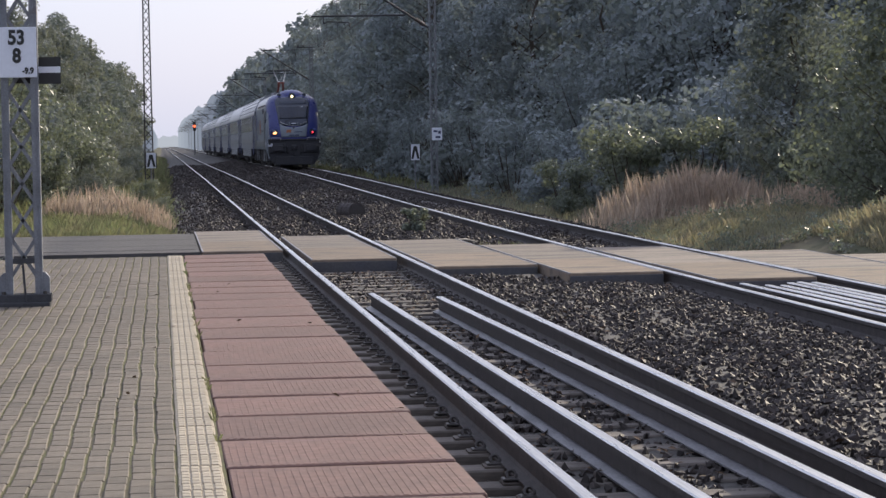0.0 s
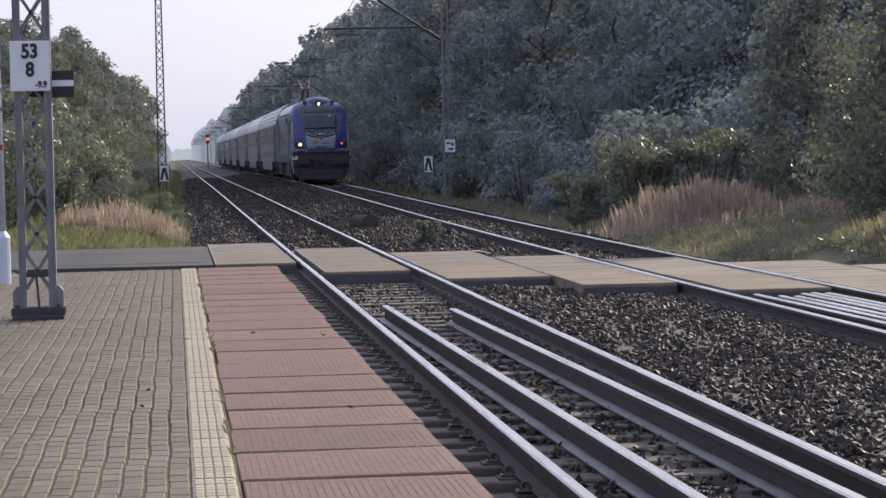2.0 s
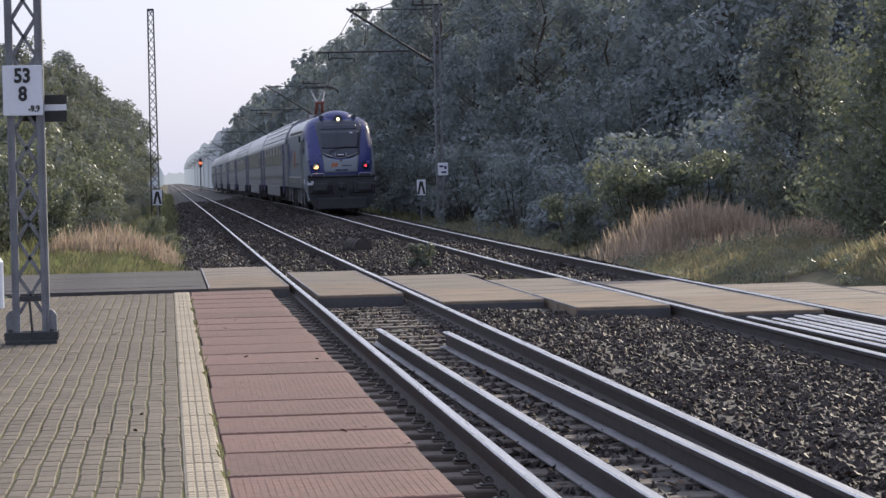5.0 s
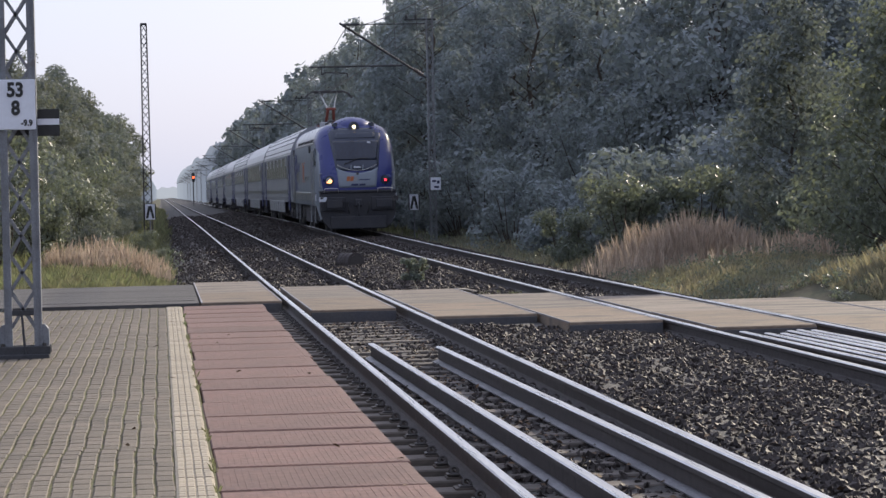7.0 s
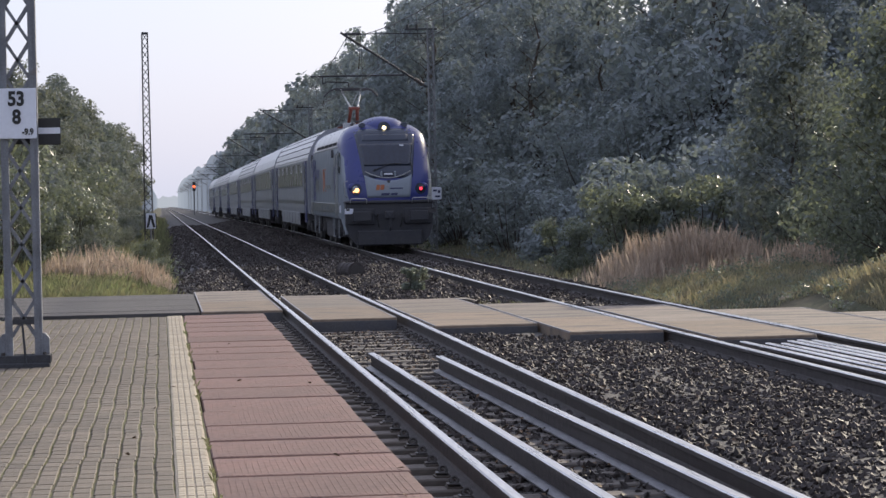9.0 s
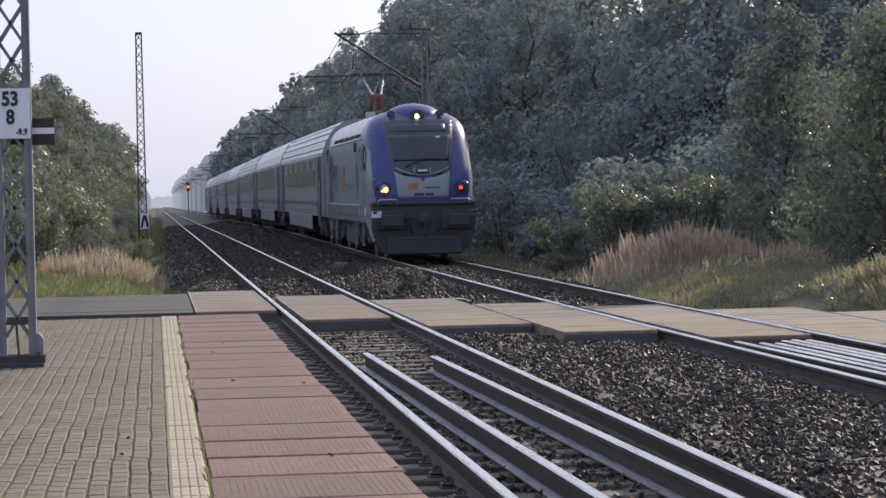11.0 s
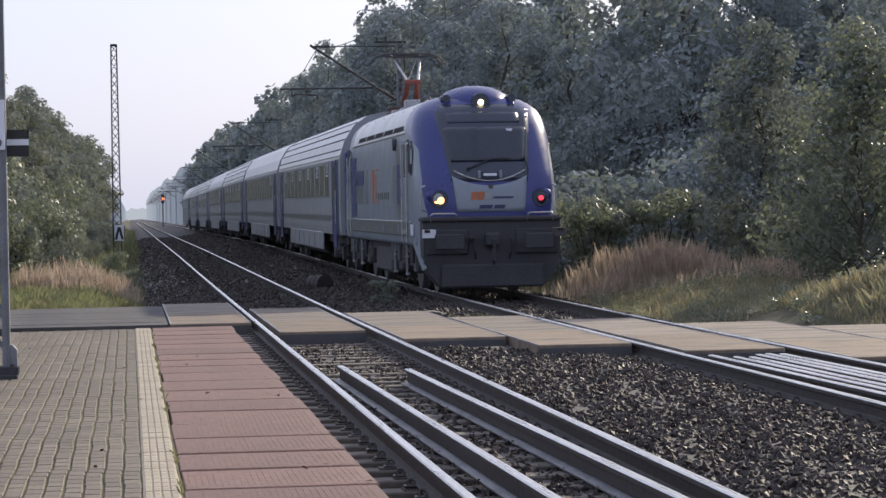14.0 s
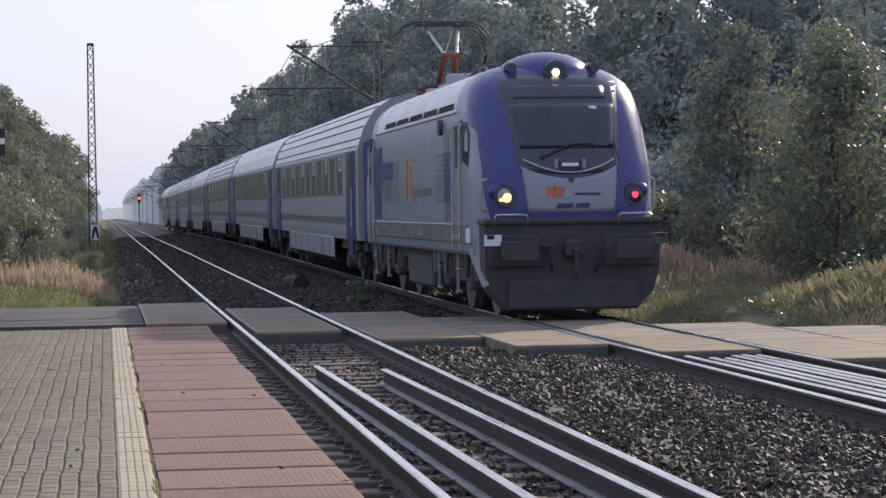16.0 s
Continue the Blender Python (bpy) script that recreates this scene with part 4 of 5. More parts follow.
def arc_line(a, z0, sag, n=12):
    return [(a * (2 * i / n - 1), z0 - sag * (1 - (2 * i / n - 1) ** 2)) for i in range(n + 1)]


def build_loco():
    lo = thing("locomotive", "blue and grey electric locomotive with lit headlights", "locomotive", train_pose(0))
    v, f, mi = loco_shell()
    body = raw("body", v, f, (M_BLUE, M_GREY, M_ROOF), lo, True, "rounded grey body with a blue nose", mi)
    # nose: mask, windscreen, lower panel
    patch("front_mask", lambda k: (2.22 + 1.55 * k, -(0.75 + 0.22 * k), 0.75 + 0.22 * k), M_VISOR, lo, 0.010, 16, 14, "glossy black mask round the windscreen")
    glass = patch("windscreen", lambda k: (2.60 + 0.70 * k, -(0.72 + 0.12 * k), 0.72 + 0.12 * k), M_GLASS, lo, 0.015, 14, 8, "dark tinted windscreen")
    patch("top_display", lambda k: (3.38 + 0.22 * k, -0.72, 0.72), M_VISOR, lo, 0.0125, 12, 4, "dark destination display")

    def low(k):
        return (lambda q: 1.63 + k * (0.70 - 0.19 * (1 - (2 * q - 1) ** 2))), -(0.66 + 0.08 * k), 0.66 + 0.08 * k
    patch("front_panel", low, M_GREY, lo, 0.016, 18, 8, "pale grey lower nose panel")
    bm = bmesh.new()
    tube(bm, [(x, nose_y(x, z, 0.035), z) for x, z in arc_line(0.70, 2.43, 0.20)], 0.014)
    part("trim_strip", bm, M_CHROME, lo)
    bm = bmesh.new()
    tube(bm, [(-0.42, nose_y(-0.42, 2.47, 0.05), 2.47), (0.05, nose_y(0.05, 2.66, 0.06), 2.66), (0.42, nose_y(0.42, 2.67, 0.06), 2.67)], 0.012)
    bar(bm, (-0.42, nose_y(-0.42, 2.47, 0.0), 2.47), (-0.42, nose_y(-0.42, 2.47, 0.07), 2.47), 0.03)
    part("wiper", bm, M_RUBBER, lo)
    bm = bmesh.new()
    tube(bm, [(0.78, nose_y(0.78, 2.42, 0.05), 2.42), (0.72, nose_y(0.72, 2.72, 0.06), 2.72)], 0.012)
    part("wiper", bm, M_RUBBER, lo)
    bm = bmesh.new()
    box(bm, 0.42, 0.54, nose_y(0.48, 3.24, 0.035), nose_y(0.48, 3.24, 0.0), 3.21, 3.26, 0.004)
    part("mirror_sensor", bm, M_WHITE, lo)
    bm = bmesh.new()
    box(bm, -0.16, 0.16, nose_y(0, 2.35, 0.05), nose_y(0, 2.35, -0.02), 2.29, 2.41, 0.01)
    plate = part("maker_plate", bm, M_VISOR, lo)
    for x0, x1, z0, z1 in ((-0.24, -0.18, 2.27, 2.43), (0.18, 0.24, 2.27, 2.43)):
        bm = bmesh.new()
        box(bm, x0, x1, nose_y(x0, 2.35, 0.06), nose_y(x0, 2.35, -0.02), z0, z1, 0.02)
        part("plate_lamp", bm, M_GREY, lo)
    bm = bmesh.new()
    box(bm, -0.13, 0.13, nose_y(0, 2.35, 0.055), nose_y(0, 2.35, 0.045), 2.325, 2.375)
    part("plate_lettering", bm, M_WHITE, plate)
    # livery marks on the nose: slanted orange block, pale block, dark bars
    for x0, x1, z0, z1, m, nm in ((-0.40, -0.29, 1.86, 2.02, M_ORANGE, "livery_mark"), (-0.27, -0.16, 1.86, 2.02, M_ORANGE, "livery_mark"), (-0.14, -0.02, 1.86, 2.0, M_COACH, "livery_mark"),
                                  (0.03, 0.42, 1.885, 1.92, M_NAVY, "lettering_bar"), (-0.25, 0.0, 1.69, 1.76, M_NAVY, "number_bar"), (0.04, 0.25, 1.69, 1.76, M_NAVY, "number_bar")):
        bm = bmesh.new()
        y = min(nose_y((x0 + x1) / 2, z0, 0.026), nose_y((x0 + x1) / 2, z1, 0.026))
        vs = [bm.verts.new(c) for c in ((x0, y, z0), (x1, y, z0), (x1 + 0.03, y, z1), (x0 + 0.03, y, z1), (x0, y + 0.05, z0), (x1, y + 0.05, z0), (x1 + 0.03, y + 0.05, z1), (x0 + 0.03, y + 0.05, z1))]
        for q in ((0, 1, 2, 3), (0, 4, 5, 1), (1, 5, 6, 2), (2, 6, 7, 3), (3, 7, 4, 0)):
            bm.faces.new([vs[i] for i in q])
        part(nm, bm, m, lo)
    bm = bmesh.new()
    bar(bm, (0, nose_y(0, 2.12, 0.03), 2.12), (0, nose_y(0, 2.12, -0.02), 2.12), 0.05, 12)
    part("socket_cap", bm, M_UNDER, lo)
    # headlights
    for sx, m, nm in ((-1, M_LAMP, "lit warm headlight"), (1, M_LAMPRED, "glowing red marker light")):
        x, z = sx * 0.985, 1.88
        y = nose_y(x, z)
        bm = bmesh.new()
        d = Vector((sx * 0.25, -1, 0)).normalized()
        c = Vector((x, y, z))
        bar(bm, c + d * -0.10, c + d * 0.045, 0.20, 20, 0.165)
        hl = part("headlight", bm, M_VISOR, lo, nm)
        bm = bmesh.new()
        bmesh.ops.create_uvsphere(bm, u_segments=14, v_segments=8, radius=0.125, matrix=Matrix.Translation(c + d * 0.03) @ Matrix.Diagonal((1, 0.4, 1, 1)))
        part("lens", bm, M_COACH if sx < 0 else M_GLASS, hl, smooth=True)
        bm = bmesh.new()
        o = Vector((0.025, 0, -0.02)) if sx < 0 else Vector((0, 0, 0))
        bmesh.ops.create_uvsphere(bm, u_segments=12, v_segments=8, radius=0.074 if sx < 0 else 0.060, matrix=Matrix.Translation(c + d * 0.06 + o) @ Matrix.Diagonal((1, 0.5, 1, 1)))
        part("bulb", bm, m, hl, smooth=True)
        if sx < 0:
            bm = bmesh.new()
            bmesh.ops.create_uvsphere(bm, u_segments=10, v_segments=6, radius=0.03, matrix=Matrix.Translation(c + d * 0.075 + Vector((-0.05, 0, -0.055))) @ Matrix.Diagonal((1.6, 0.5, 0.8, 1)))
            part("bulb", bm, m, hl, smooth=True)
        bm = bmesh.new()
        bmesh.ops.create_uvsphere(bm, u_segments=12, v_segments=8, radius=0.125, matrix=Matrix.Translation(c + Vector((sx * 0.12, 0.09, 0.07))) @ Matrix.Diagonal((1.1, 0.8, 1, 1)))
        part("lamp_pod", bm, M_BLUE, hl, smooth=True)
    bm = bmesh.new()
    y = nose_y(0, 3.78)
    bar(bm, (0, y + 0.25, 3.80), (0, y - 0.035, 3.80), 0.21, 20, 0.185)
    tl = part("top_headlight", bm, M_VISOR, lo, "lit roof headlight")
    bm = bmesh.new()
    bmesh.ops.create_uvsphere(bm, u_segments=12, v_segments=8, radius=0.06, matrix=Matrix.Translation((0, y - 0.045, 3.80)) @ Matrix.Diagonal((1, 0.5, 1, 1)))
    part("bulb", bm, M_LAMPTOP, tl, smooth=True)
    # roof dome behind the lamp, cameras at its sides
    bm = bmesh.new()
    bmesh.ops.create_uvsphere(bm, u_segments=24, v_segments=12, radius=1.0, matrix=Matrix.Translation((0, 2.2, 3.76)) @ Matrix.Diagonal((0.78, 1.02, 0.42, 1)))
    part("roof_dome", bm, M_BLUE, lo, smooth=True)
    for sx in (-1, 1):
        bm = bmesh.new()
        box(bm, sx * 0.66 - 0.10, sx * 0.66 + 0.10, 1.45, 1.8, 3.80, 3.97, 0.05)
        bar(bm, (sx * 0.66, 1.47, 3.885), (sx * 0.66, 1.36, 3.885), 0.08, 12)
        part("roof_camera", bm, M_VISOR, lo)
        bm = bmesh.new()
        tube(bm, [(sx * 1.25, 0.35, 1.65), (sx * 1.34, 0.30, 1.68), (sx * 1.34, 0.28, 2.12), (sx * 1.25, 0.3, 2.15)], 0.014)
        part("handrail", bm, M_CHROME, lo)
        bm = bmesh.new()
        x0, x1 = sorted((sx * 0.70, sx * 1.20))
        tube(bm, [(x0, -0.03, 1.45), (x0, -0.10, 1.57), (x0 + 0.04, -0.10, 1.60), (x1 - 0.04, -0.10, 1.60), (x1, -0.10, 1.57), (x1, -0.03, 1.45)], 0.016)
        part("step_rail", bm, M_CHROME, lo)
    # lower front: beam, fairings, coupling gear, plough
    bm = bmesh.new()
    box(bm, -1.36, 1.36, -0.06, 0.9, 1.44, 1.54, 0.03)
    part("step_beam", bm, M_DARKFRONT, lo)
    bm = bmesh.new()
    prof = [(-1.34, 1.44), (-1.34, 0.78), (-1.24, 0.44), (-1.0, 0.17), (1.0, 0.17), (1.24, 0.44), (1.34, 0.78), (1.34, 1.44)]
    sweep(bm, prof, 0.0, 0.75)
    part("front_fairing", bm, M_DARKFRONT, lo)
    for sx in (-1, 1):
        bm = bmesh.new()
        box(bm, sx * 0.875 - 0.42, sx * 0.875 + 0.42, -0.05, 0.02, 0.80, 1.30, 0.03)
        part("buffer_cover", bm, M_DARKFRONT, lo)
        bm = bmesh.new()
        bar(bm, (sx * 0.875, -0.1, 1.06), (sx * 0.875, -0.36, 1.06), 0.12, 14)
        box(bm, sx * 0.875 - 0.29, sx * 0.875 + 0.29, -0.40, -0.35, 0.90, 1.22, 0.03)
        part("buffer", bm, M_DARKFRONT, lo)
        bm = bmesh.new()
        tube(bm, [(sx * 0.36, -0.06, 1.12), (sx * 0.38, -0.14, 1.0), (sx * 0.36, -0.16, 0.85), (sx * 0.33, -0.08, 0.72)], 0.022)
        part("brake_hose", bm, M_RUBBER, lo)
        bm = bmesh.new()
        box(bm, sx * 0.52 - 0.03, sx * 0.52 + 0.03, -0.05, 0.02, 0.5, 0.56, 0.01)
        part("hook_eye", bm, M_CHROME, lo)
    bm = bmesh.new()
    box(bm, -0.14, 0.14, -0.18, 0.05, 0.95, 1.22, 0.04)
    tube(bm, [(0, -0.15, 1.08), (0, -0.30, 1.04), (0, -0.28, 0.72), (0, -0.2, 0.62)], 0.035)
    part("coupler", bm, M_DARKFRONT, lo)
    bm = bmesh.new()
    box(bm, -1.0, 1.0, -0.12, 0.0, 0.16, 0.62, 0.04)
    part("snow_plough", bm, M_DARKFRONT, lo)
    for z in (0.42, 1.12):
        bm = bmesh.new()
        box(bm, -0.62, -0.30, -0.135, -0.06, z, z + 0.03)
        part("step_plate", bm, M_DARKFRONT, lo)
    # flank skirt with the step corner, sill, roof edge
    for sx in (-1, 1):
        bm = bmesh.new()
        pr = [(0.05, 1.46), (0.05, 0.55), (0.32, 0.50), (1.0, 0.98), (1.15, 1.46)]
        a = [bm.verts.new((sx * (1.27 + 0.15 * min(1, y / 0.8)), y, z)) for y, z in pr]
        b = [bm.verts.new((sx * (1.20 + 0.15 * min(1, y / 0.8)), y, z)) for y, z in pr]
        bm.faces.new(a), bm.faces.new(b[::-1])
        for i in range(5):
            bm.faces.new((a[i], b[i], b[(i + 1) % 5], a[(i + 1) % 5]))
        bmesh.ops.recalc_face_normals(bm, faces=bm.faces)
        sk = part("corner_skirt", bm, M_GREY, lo)
        for z in (0.62, 1.10):
            bm = bmesh.new()
            box(bm, sx * 1.27 - 0.045, sx * 1.27 + 0.045, 0.09, 0.25, z, z + 0.16)
            part("step_hole", bm, M_UNDER, sk)
        bm = bmesh.new()
        box(bm, sx * 1.27 - 0.13, sx * 1.27 + 0.13, -0.13, -0.10, 1.15, 1.31)
        sp = part("warning_plate", bm, M_WHITE if sx < 0 else M_UNDER, lo)
        sp.matrix_basis = pose(0, -0.02, 0.02, 8, 0, 0)
        bm = bmesh.new()
        box(bm, sx * 1.30 - 0.06, sx * 1.30 + 0.05, -0.136, -0.131, 1.25, 1.31)
        part("plate_mark", bm, M_BLACK, sp)
        bm = bmesh.new()
        box(bm, sx * 1.435 - 0.012, sx * 1.435 + 0.012, 0.85, 1.2, 1.17, 1.40)
        part("data_plate", bm, M_WHITE, lo)
        bm = bmesh.new()
        box(bm, sx * 1.425 - 0.02, sx * 1.425 + 0.02, 1.1, LOCO_L - 1.1, 1.16, 1.46, 0.01)
        sill = part("sill", bm, M_BAND, lo)
        for k in range(9):
            bm = bmesh.new()
            y = 1.8 + k * 1.4
            box(bm, sx * 1.447 - 0.006, sx * 1.447 + 0.006, y, y + (0.22 if k % 3 else 0.7), 1.22, 1.22 + (0.14 if k % 2 else 0.06))
            part("stencil_mark", bm, M_GREY if k % 4 else M_COACH, sill)
        bm = bmesh.new()
        bar(bm, (sx * 1.385, 2.4, 3.24), (sx * 1.385, LOCO_L - 2.4, 3.24), 0.022, 6)
        part("gutter", bm, M_CHROME, lo)
        for k in range(6):
            y0 = 2.7 + k * 1.9
            bm = bmesh.new()
            bar(bm, (sx * 1.372, y0, 3.30), (sx * 1.14, y0, 3.762), 0.009, 6)
            part("roof_seam", bm, M_UNDER, lo)
            if k < 5:
                bm = bmesh.new()
                q = [bm.verts.new((sx * 1.378, y, 3.30)) for y in (y0 + 0.1, y0 + 1.8)] + [bm.verts.new((sx * 1.352, y, 3.405)) for y in (y0 + 1.8, y0 + 0.1)]
                bm.faces.new(q)
                bmesh.ops.solidify(bm, geom=bm.faces[:], thickness=0.03)
                part("roof_grille", bm, M_UNDER, lo)
        # cab door with two long handrails, cab side window
        for y0, y1 in ((1.75, 2.45), (LOCO_L - 2.45, LOCO_L - 1.75)):
            bm = bmesh.new()
            box(bm, sx * 1.415 - 0.012, sx * 1.415 + 0.012, y0, y1, 1.30, 3.10, 0.006)
            dr = part("cab_door", bm, M_GREY, lo)
            bm = bmesh.new()
            box(bm, sx * 1.43 - 0.006, sx * 1.43 + 0.006, y0 + 0.1, y1 - 0.1, 2.35, 3.02, 0.004)
            part("door_window", bm, M_GLASS, dr)
            for y in (y0 - 0.05, y1 + 0.05):
                bm = bmesh.new()
                tube(bm, [(sx * 1.41, y, 1.0), (sx * 1.46, y, 1.05), (sx * 1.46, y, 2.98), (sx * 1.40, y, 3.03)], 0.016)
                part("door_rail", bm, M_CHROME, dr)
        bm = bmesh.new()
        for pts in (((1.02, 2.35), (1.66, 2.45), (1.66, 3.05), (1.35, 3.05), (1.14, 2.85)),):
            a = [bm.verts.new((sx * (flank_x(y, z) + 0.008), y, z)) for y, z in pts]
            bm.faces.new(a)
            bmesh.ops.solidify(bm, geom=bm.faces[:], thickness=0.012)
        part("cab_side_window", bm, M_GLASS, lo)
        # flank livery: dark end strips, big blue mark, louvre lines, orange letters as plain shapes
        xs = sx * 1.4235

        def slab_on(y0, y1, z0, z1, m, nm):
            b2 = bmesh.new()
            box(b2, xs - 0.006, xs + 0.006, y0, y1, z0, z1)
            return part(nm, b2, m, lo)
        slab_on(2.85, 3.55, 1.80, 2.62, M_BLUE, "blue_flank_panel")
        slab_on(2.85, 3.55, 1.52, 1.79, M_BAND, "flank_panel")
        slab_on(2.85, 3.55, 2.63, 2.98, M_BAND, "flank_panel")
        slab_on(12.4, 13.6, 1.52, 2.95, M_BLUE, "blue_flank_panel")
        slab_on(10.6, 12.38, 2.27, 2.62, M_BLUE, "blue_flank_panel")
        slab_on(13.62, 14.5, 2.22, 2.62, M_BLUE, "blue_flank_panel")
        slab_on(10.9, 12.38, 1.84, 2.24, M_BAND, "flank_panel")
        for k in range(10):
            slab_on(3.6, 4.6 - 0.06 * (k % 3), 1.82 + k * 0.085, 1.85 + k * 0.085, M_BAND, "louvre_stripe")
            slab_on(9.6 + 0.1 * (k % 2), 10.55, 1.82 + k * 0.085, 1.85 + k * 0.085, M_BAND, "louvre_stripe")
        slab_on(8.3, 8.62, 1.84, 2.60, M_ORANGE, "orange_letter_stem")
        slab_on(7.75, 8.05, 1.95, 2.5, M_ORANGE, "orange_letter_stem")
        for z in (1.84, 2.55):
            slab_on(7.3, 7.74, z, z + 0.05, M_ORANGE, "orange_letter_bar")
        for k in range(6):
            slab_on(5.2 + k * 0.42, 5.5 + k * 0.42, 1.92, 2.06, M_BAND, "lettering_bar")
        for y in (3.9, 14.0):
            bm = bmesh.new()
            bar(bm, (sx * 1.40, y, 3.05), (sx * 1.47, y, 3.05), 0.13, 14)
            part("flank_lamp", bm, M_UNDER, lo)
    # underframe, bogies, dampers
    bm = bmesh.new()
    box(bm, -1.2, 1.2, 0.9, LOCO_L - 0.9, 0.78, 1.2)
    box(bm, -1.25, 1.25, 6.4, 9.6, 0.30, 0.9, 0.05)
    part("underframe", bm, M_UNDER, lo)
    wheelsets = []
    for y0 in (3.4, LOCO_L - 3.4):
        for sx in (-1, 1):
            bm = bmesh.new()
            box(bm, sx * 1.02 - 0.09, sx * 1.02 + 0.09, y0 - 2.0, y0 + 2.0, 0.48, 0.82, 0.04)
            for d in (-1.3, 1.3):
                box(bm, sx * 1.14 - 0.12, sx * 1.14 + 0.12, y0 + d - 0.2, y0 + d + 0.2, 0.40, 0.78, 0.04)
                bar(bm, (sx * 1.16, y0 + d - 0.45, 0.55), (sx * 1.16, y0 + d - 0.45, 1.05), 0.09, 10)
            part("bogie_frame", bm, M_UNDER, lo)
        for sx in (-1, 1):
            for d in (-1.7, -0.5, 0.6, 1.75):
                bm = bmesh.new()
                bar(bm, (sx * 1.33, y0 + d, 1.2), (sx * 1.33, y0 + d + 0.15, 0.62), 0.045, 8)
                bar(bm, (sx * 1.33, y0 + d, 1.2), (sx * 1.33, y0 + d + 0.08, 0.9), 0.06, 8)
                part("damper", bm, M_BAND if d > 0 else M_UNDER, lo)
            for d in (-1.05, 1.1):
                bm = bmesh.new()
                box(bm, sx * 1.36 - 0.03, sx * 1.36 + 0.03, y0 + d, y0 + d + 0.26, 0.36, 0.40)
                box(bm, sx * 1.36 - 0.03, sx * 1.36 + 0.03, y0 + d, y0 + d + 0.26, 0.72, 0.75)
                box(bm, sx * 1.36 - 0.02, sx * 1.36 + 0.02, y0 + d + 0.24, y0 + d + 0.28, 0.36, 1.2)
                part("side_step", bm, M_COACH, lo)
        for d in (-1.3, 1.3):
            wheelsets.append(wheelset(lo, y0 + d, 0.60))
    # roof gear and pantographs
    for x, y, sx, sy, sz in ((-0.62, 5.4, 0.12, 0.2, 0.06), (0.6, 4.6, 0.25, 0.6, 0.08), (-0.62, 7.4, 0.16, 0.25, 0.16), (-0.6, 8.6, 0.12, 0.5, 0.04), (0.5, 8.6, 0.3, 0.9, 0.1), (-0.62, 10.4, 0.12, 0.25, 0.05)):
        bm = bmesh.new()
        box(bm, x - sx, x + sx, y - sy, y + sy, 3.7, 3.98 + sz, 0.03)
        part("roof_box", bm, M_COACH, lo)
    bm = bmesh.new()
    tube(bm, [(-0.72, 3.3, 3.9), (-0.72, 3.5, 4.02), (-0.7, 4.2, 4.04), (-0.68, 5.0, 3.98), (-0.66, 6.0, 4.06)], 0.025)
    part("roof_busbar", bm, M_UNDER, lo)
    y0 = 13.1
    bm = bmesh.new()
    for sx in (-0.42, 0.42):
        for d in (-0.5, 0.5):
            for k in range(4):
                bar(bm, (sx, y0 + d, 3.95 + 0.06 * k), (sx, y0 + d, 3.98 + 0.06 * k), 0.09, 10)
    part("insulator", bm, M_INSUL, lo)
    bm = bmesh.new()
    box(bm, -0.5, 0.5, y0 - 0.6, y0 + 0.6, 4.18, 4.24, 0.01)
    pg = part("pantograph", bm, M_UNDER, lo, "raised single-arm pantograph with a red lower arm")
    bm = bmesh.new()
    for sx in (-0.14, 0.14):
        bar(bm, (sx * 1.2, y0 - 0.15, 4.22), (sx * 0.75, y0 - 0.85, 4.80), 0.06, 8)
    bar(bm, (-0.20, y0 - 0.85, 4.80), (0.20, y0 - 0.85, 4.80), 0.055, 8)
    part("lower_arm", bm, M_INSUL, pg)
    bm = bmesh.new()
    for sx in (-1, 1):
        bar(bm, (sx * 0.13, y0 - 0.85, 4.82), (sx * 0.36, y0 + 0.45, 5.52), 0.032, 8)
    bar(bm, (-0.1, y0 - 0.80, 4.84), (0.22, y0 + 0.2, 5.4), 0.012, 6)
    part("upper_arm", bm, M_CHROME, pg)
    bm = bmesh.new()
    for d in (0.25, 0.65):
        tube(bm, [(-0.98, y0 + d, 5.28), (-0.80, y0 + d, 5.48), (-0.58, y0 + d, 5.56), (0.58, y0 + d, 5.56), (0.80, y0 + d, 5.48), (0.98, y0 + d, 5.28)], 0.026)
    box(bm, -0.56, 0.56, y0 + 0.25, y0 + 0.65, 5.49, 5.52)
    part("collector_head", bm, M_UNDER, pg)
    bm = bmesh.new()
    box(bm, -0.45, 0.45, 4.2, 5.8, 3.98, 4.06, 0.01)
    tube(bm, [(-0.8, 4.4, 3.98), (-0.6, 4.4, 4.1), (0.6, 4.4, 4.1), (0.8, 4.4, 3.98)], 0.03)
    tube(bm, [(0.2, 4.4, 4.1), (0.1, 5.6, 4.1)], 0.05)
    part("folded_pantograph", bm, M_UNDER, lo)
    return lo, wheelsets


def wheelset(parent, y, r):
    bm = bmesh.new()
    for sx in (-1, 1):
        bar(bm, (sx * 0.69, 0, 0), (sx * 0.82, 0, 0), r, 24)
        bar(bm, (sx * 0.67, 0, 0), (sx * 0.70, 0, 0), r + 0.028, 24)
        bar(bm, (sx * 0.8, 0, 0), (sx * 0.84, 0, 0), r * 0.35, 12)
    bar(bm, (-0.8, 0, 0), (0.8, 0, 0), 0.09, 10)
    w = part("wheelset", bm, M_RAILOLD, parent)
    w.matrix_basis = pose(0, y, r)
    return w, y, r


COACH_L = 26.1


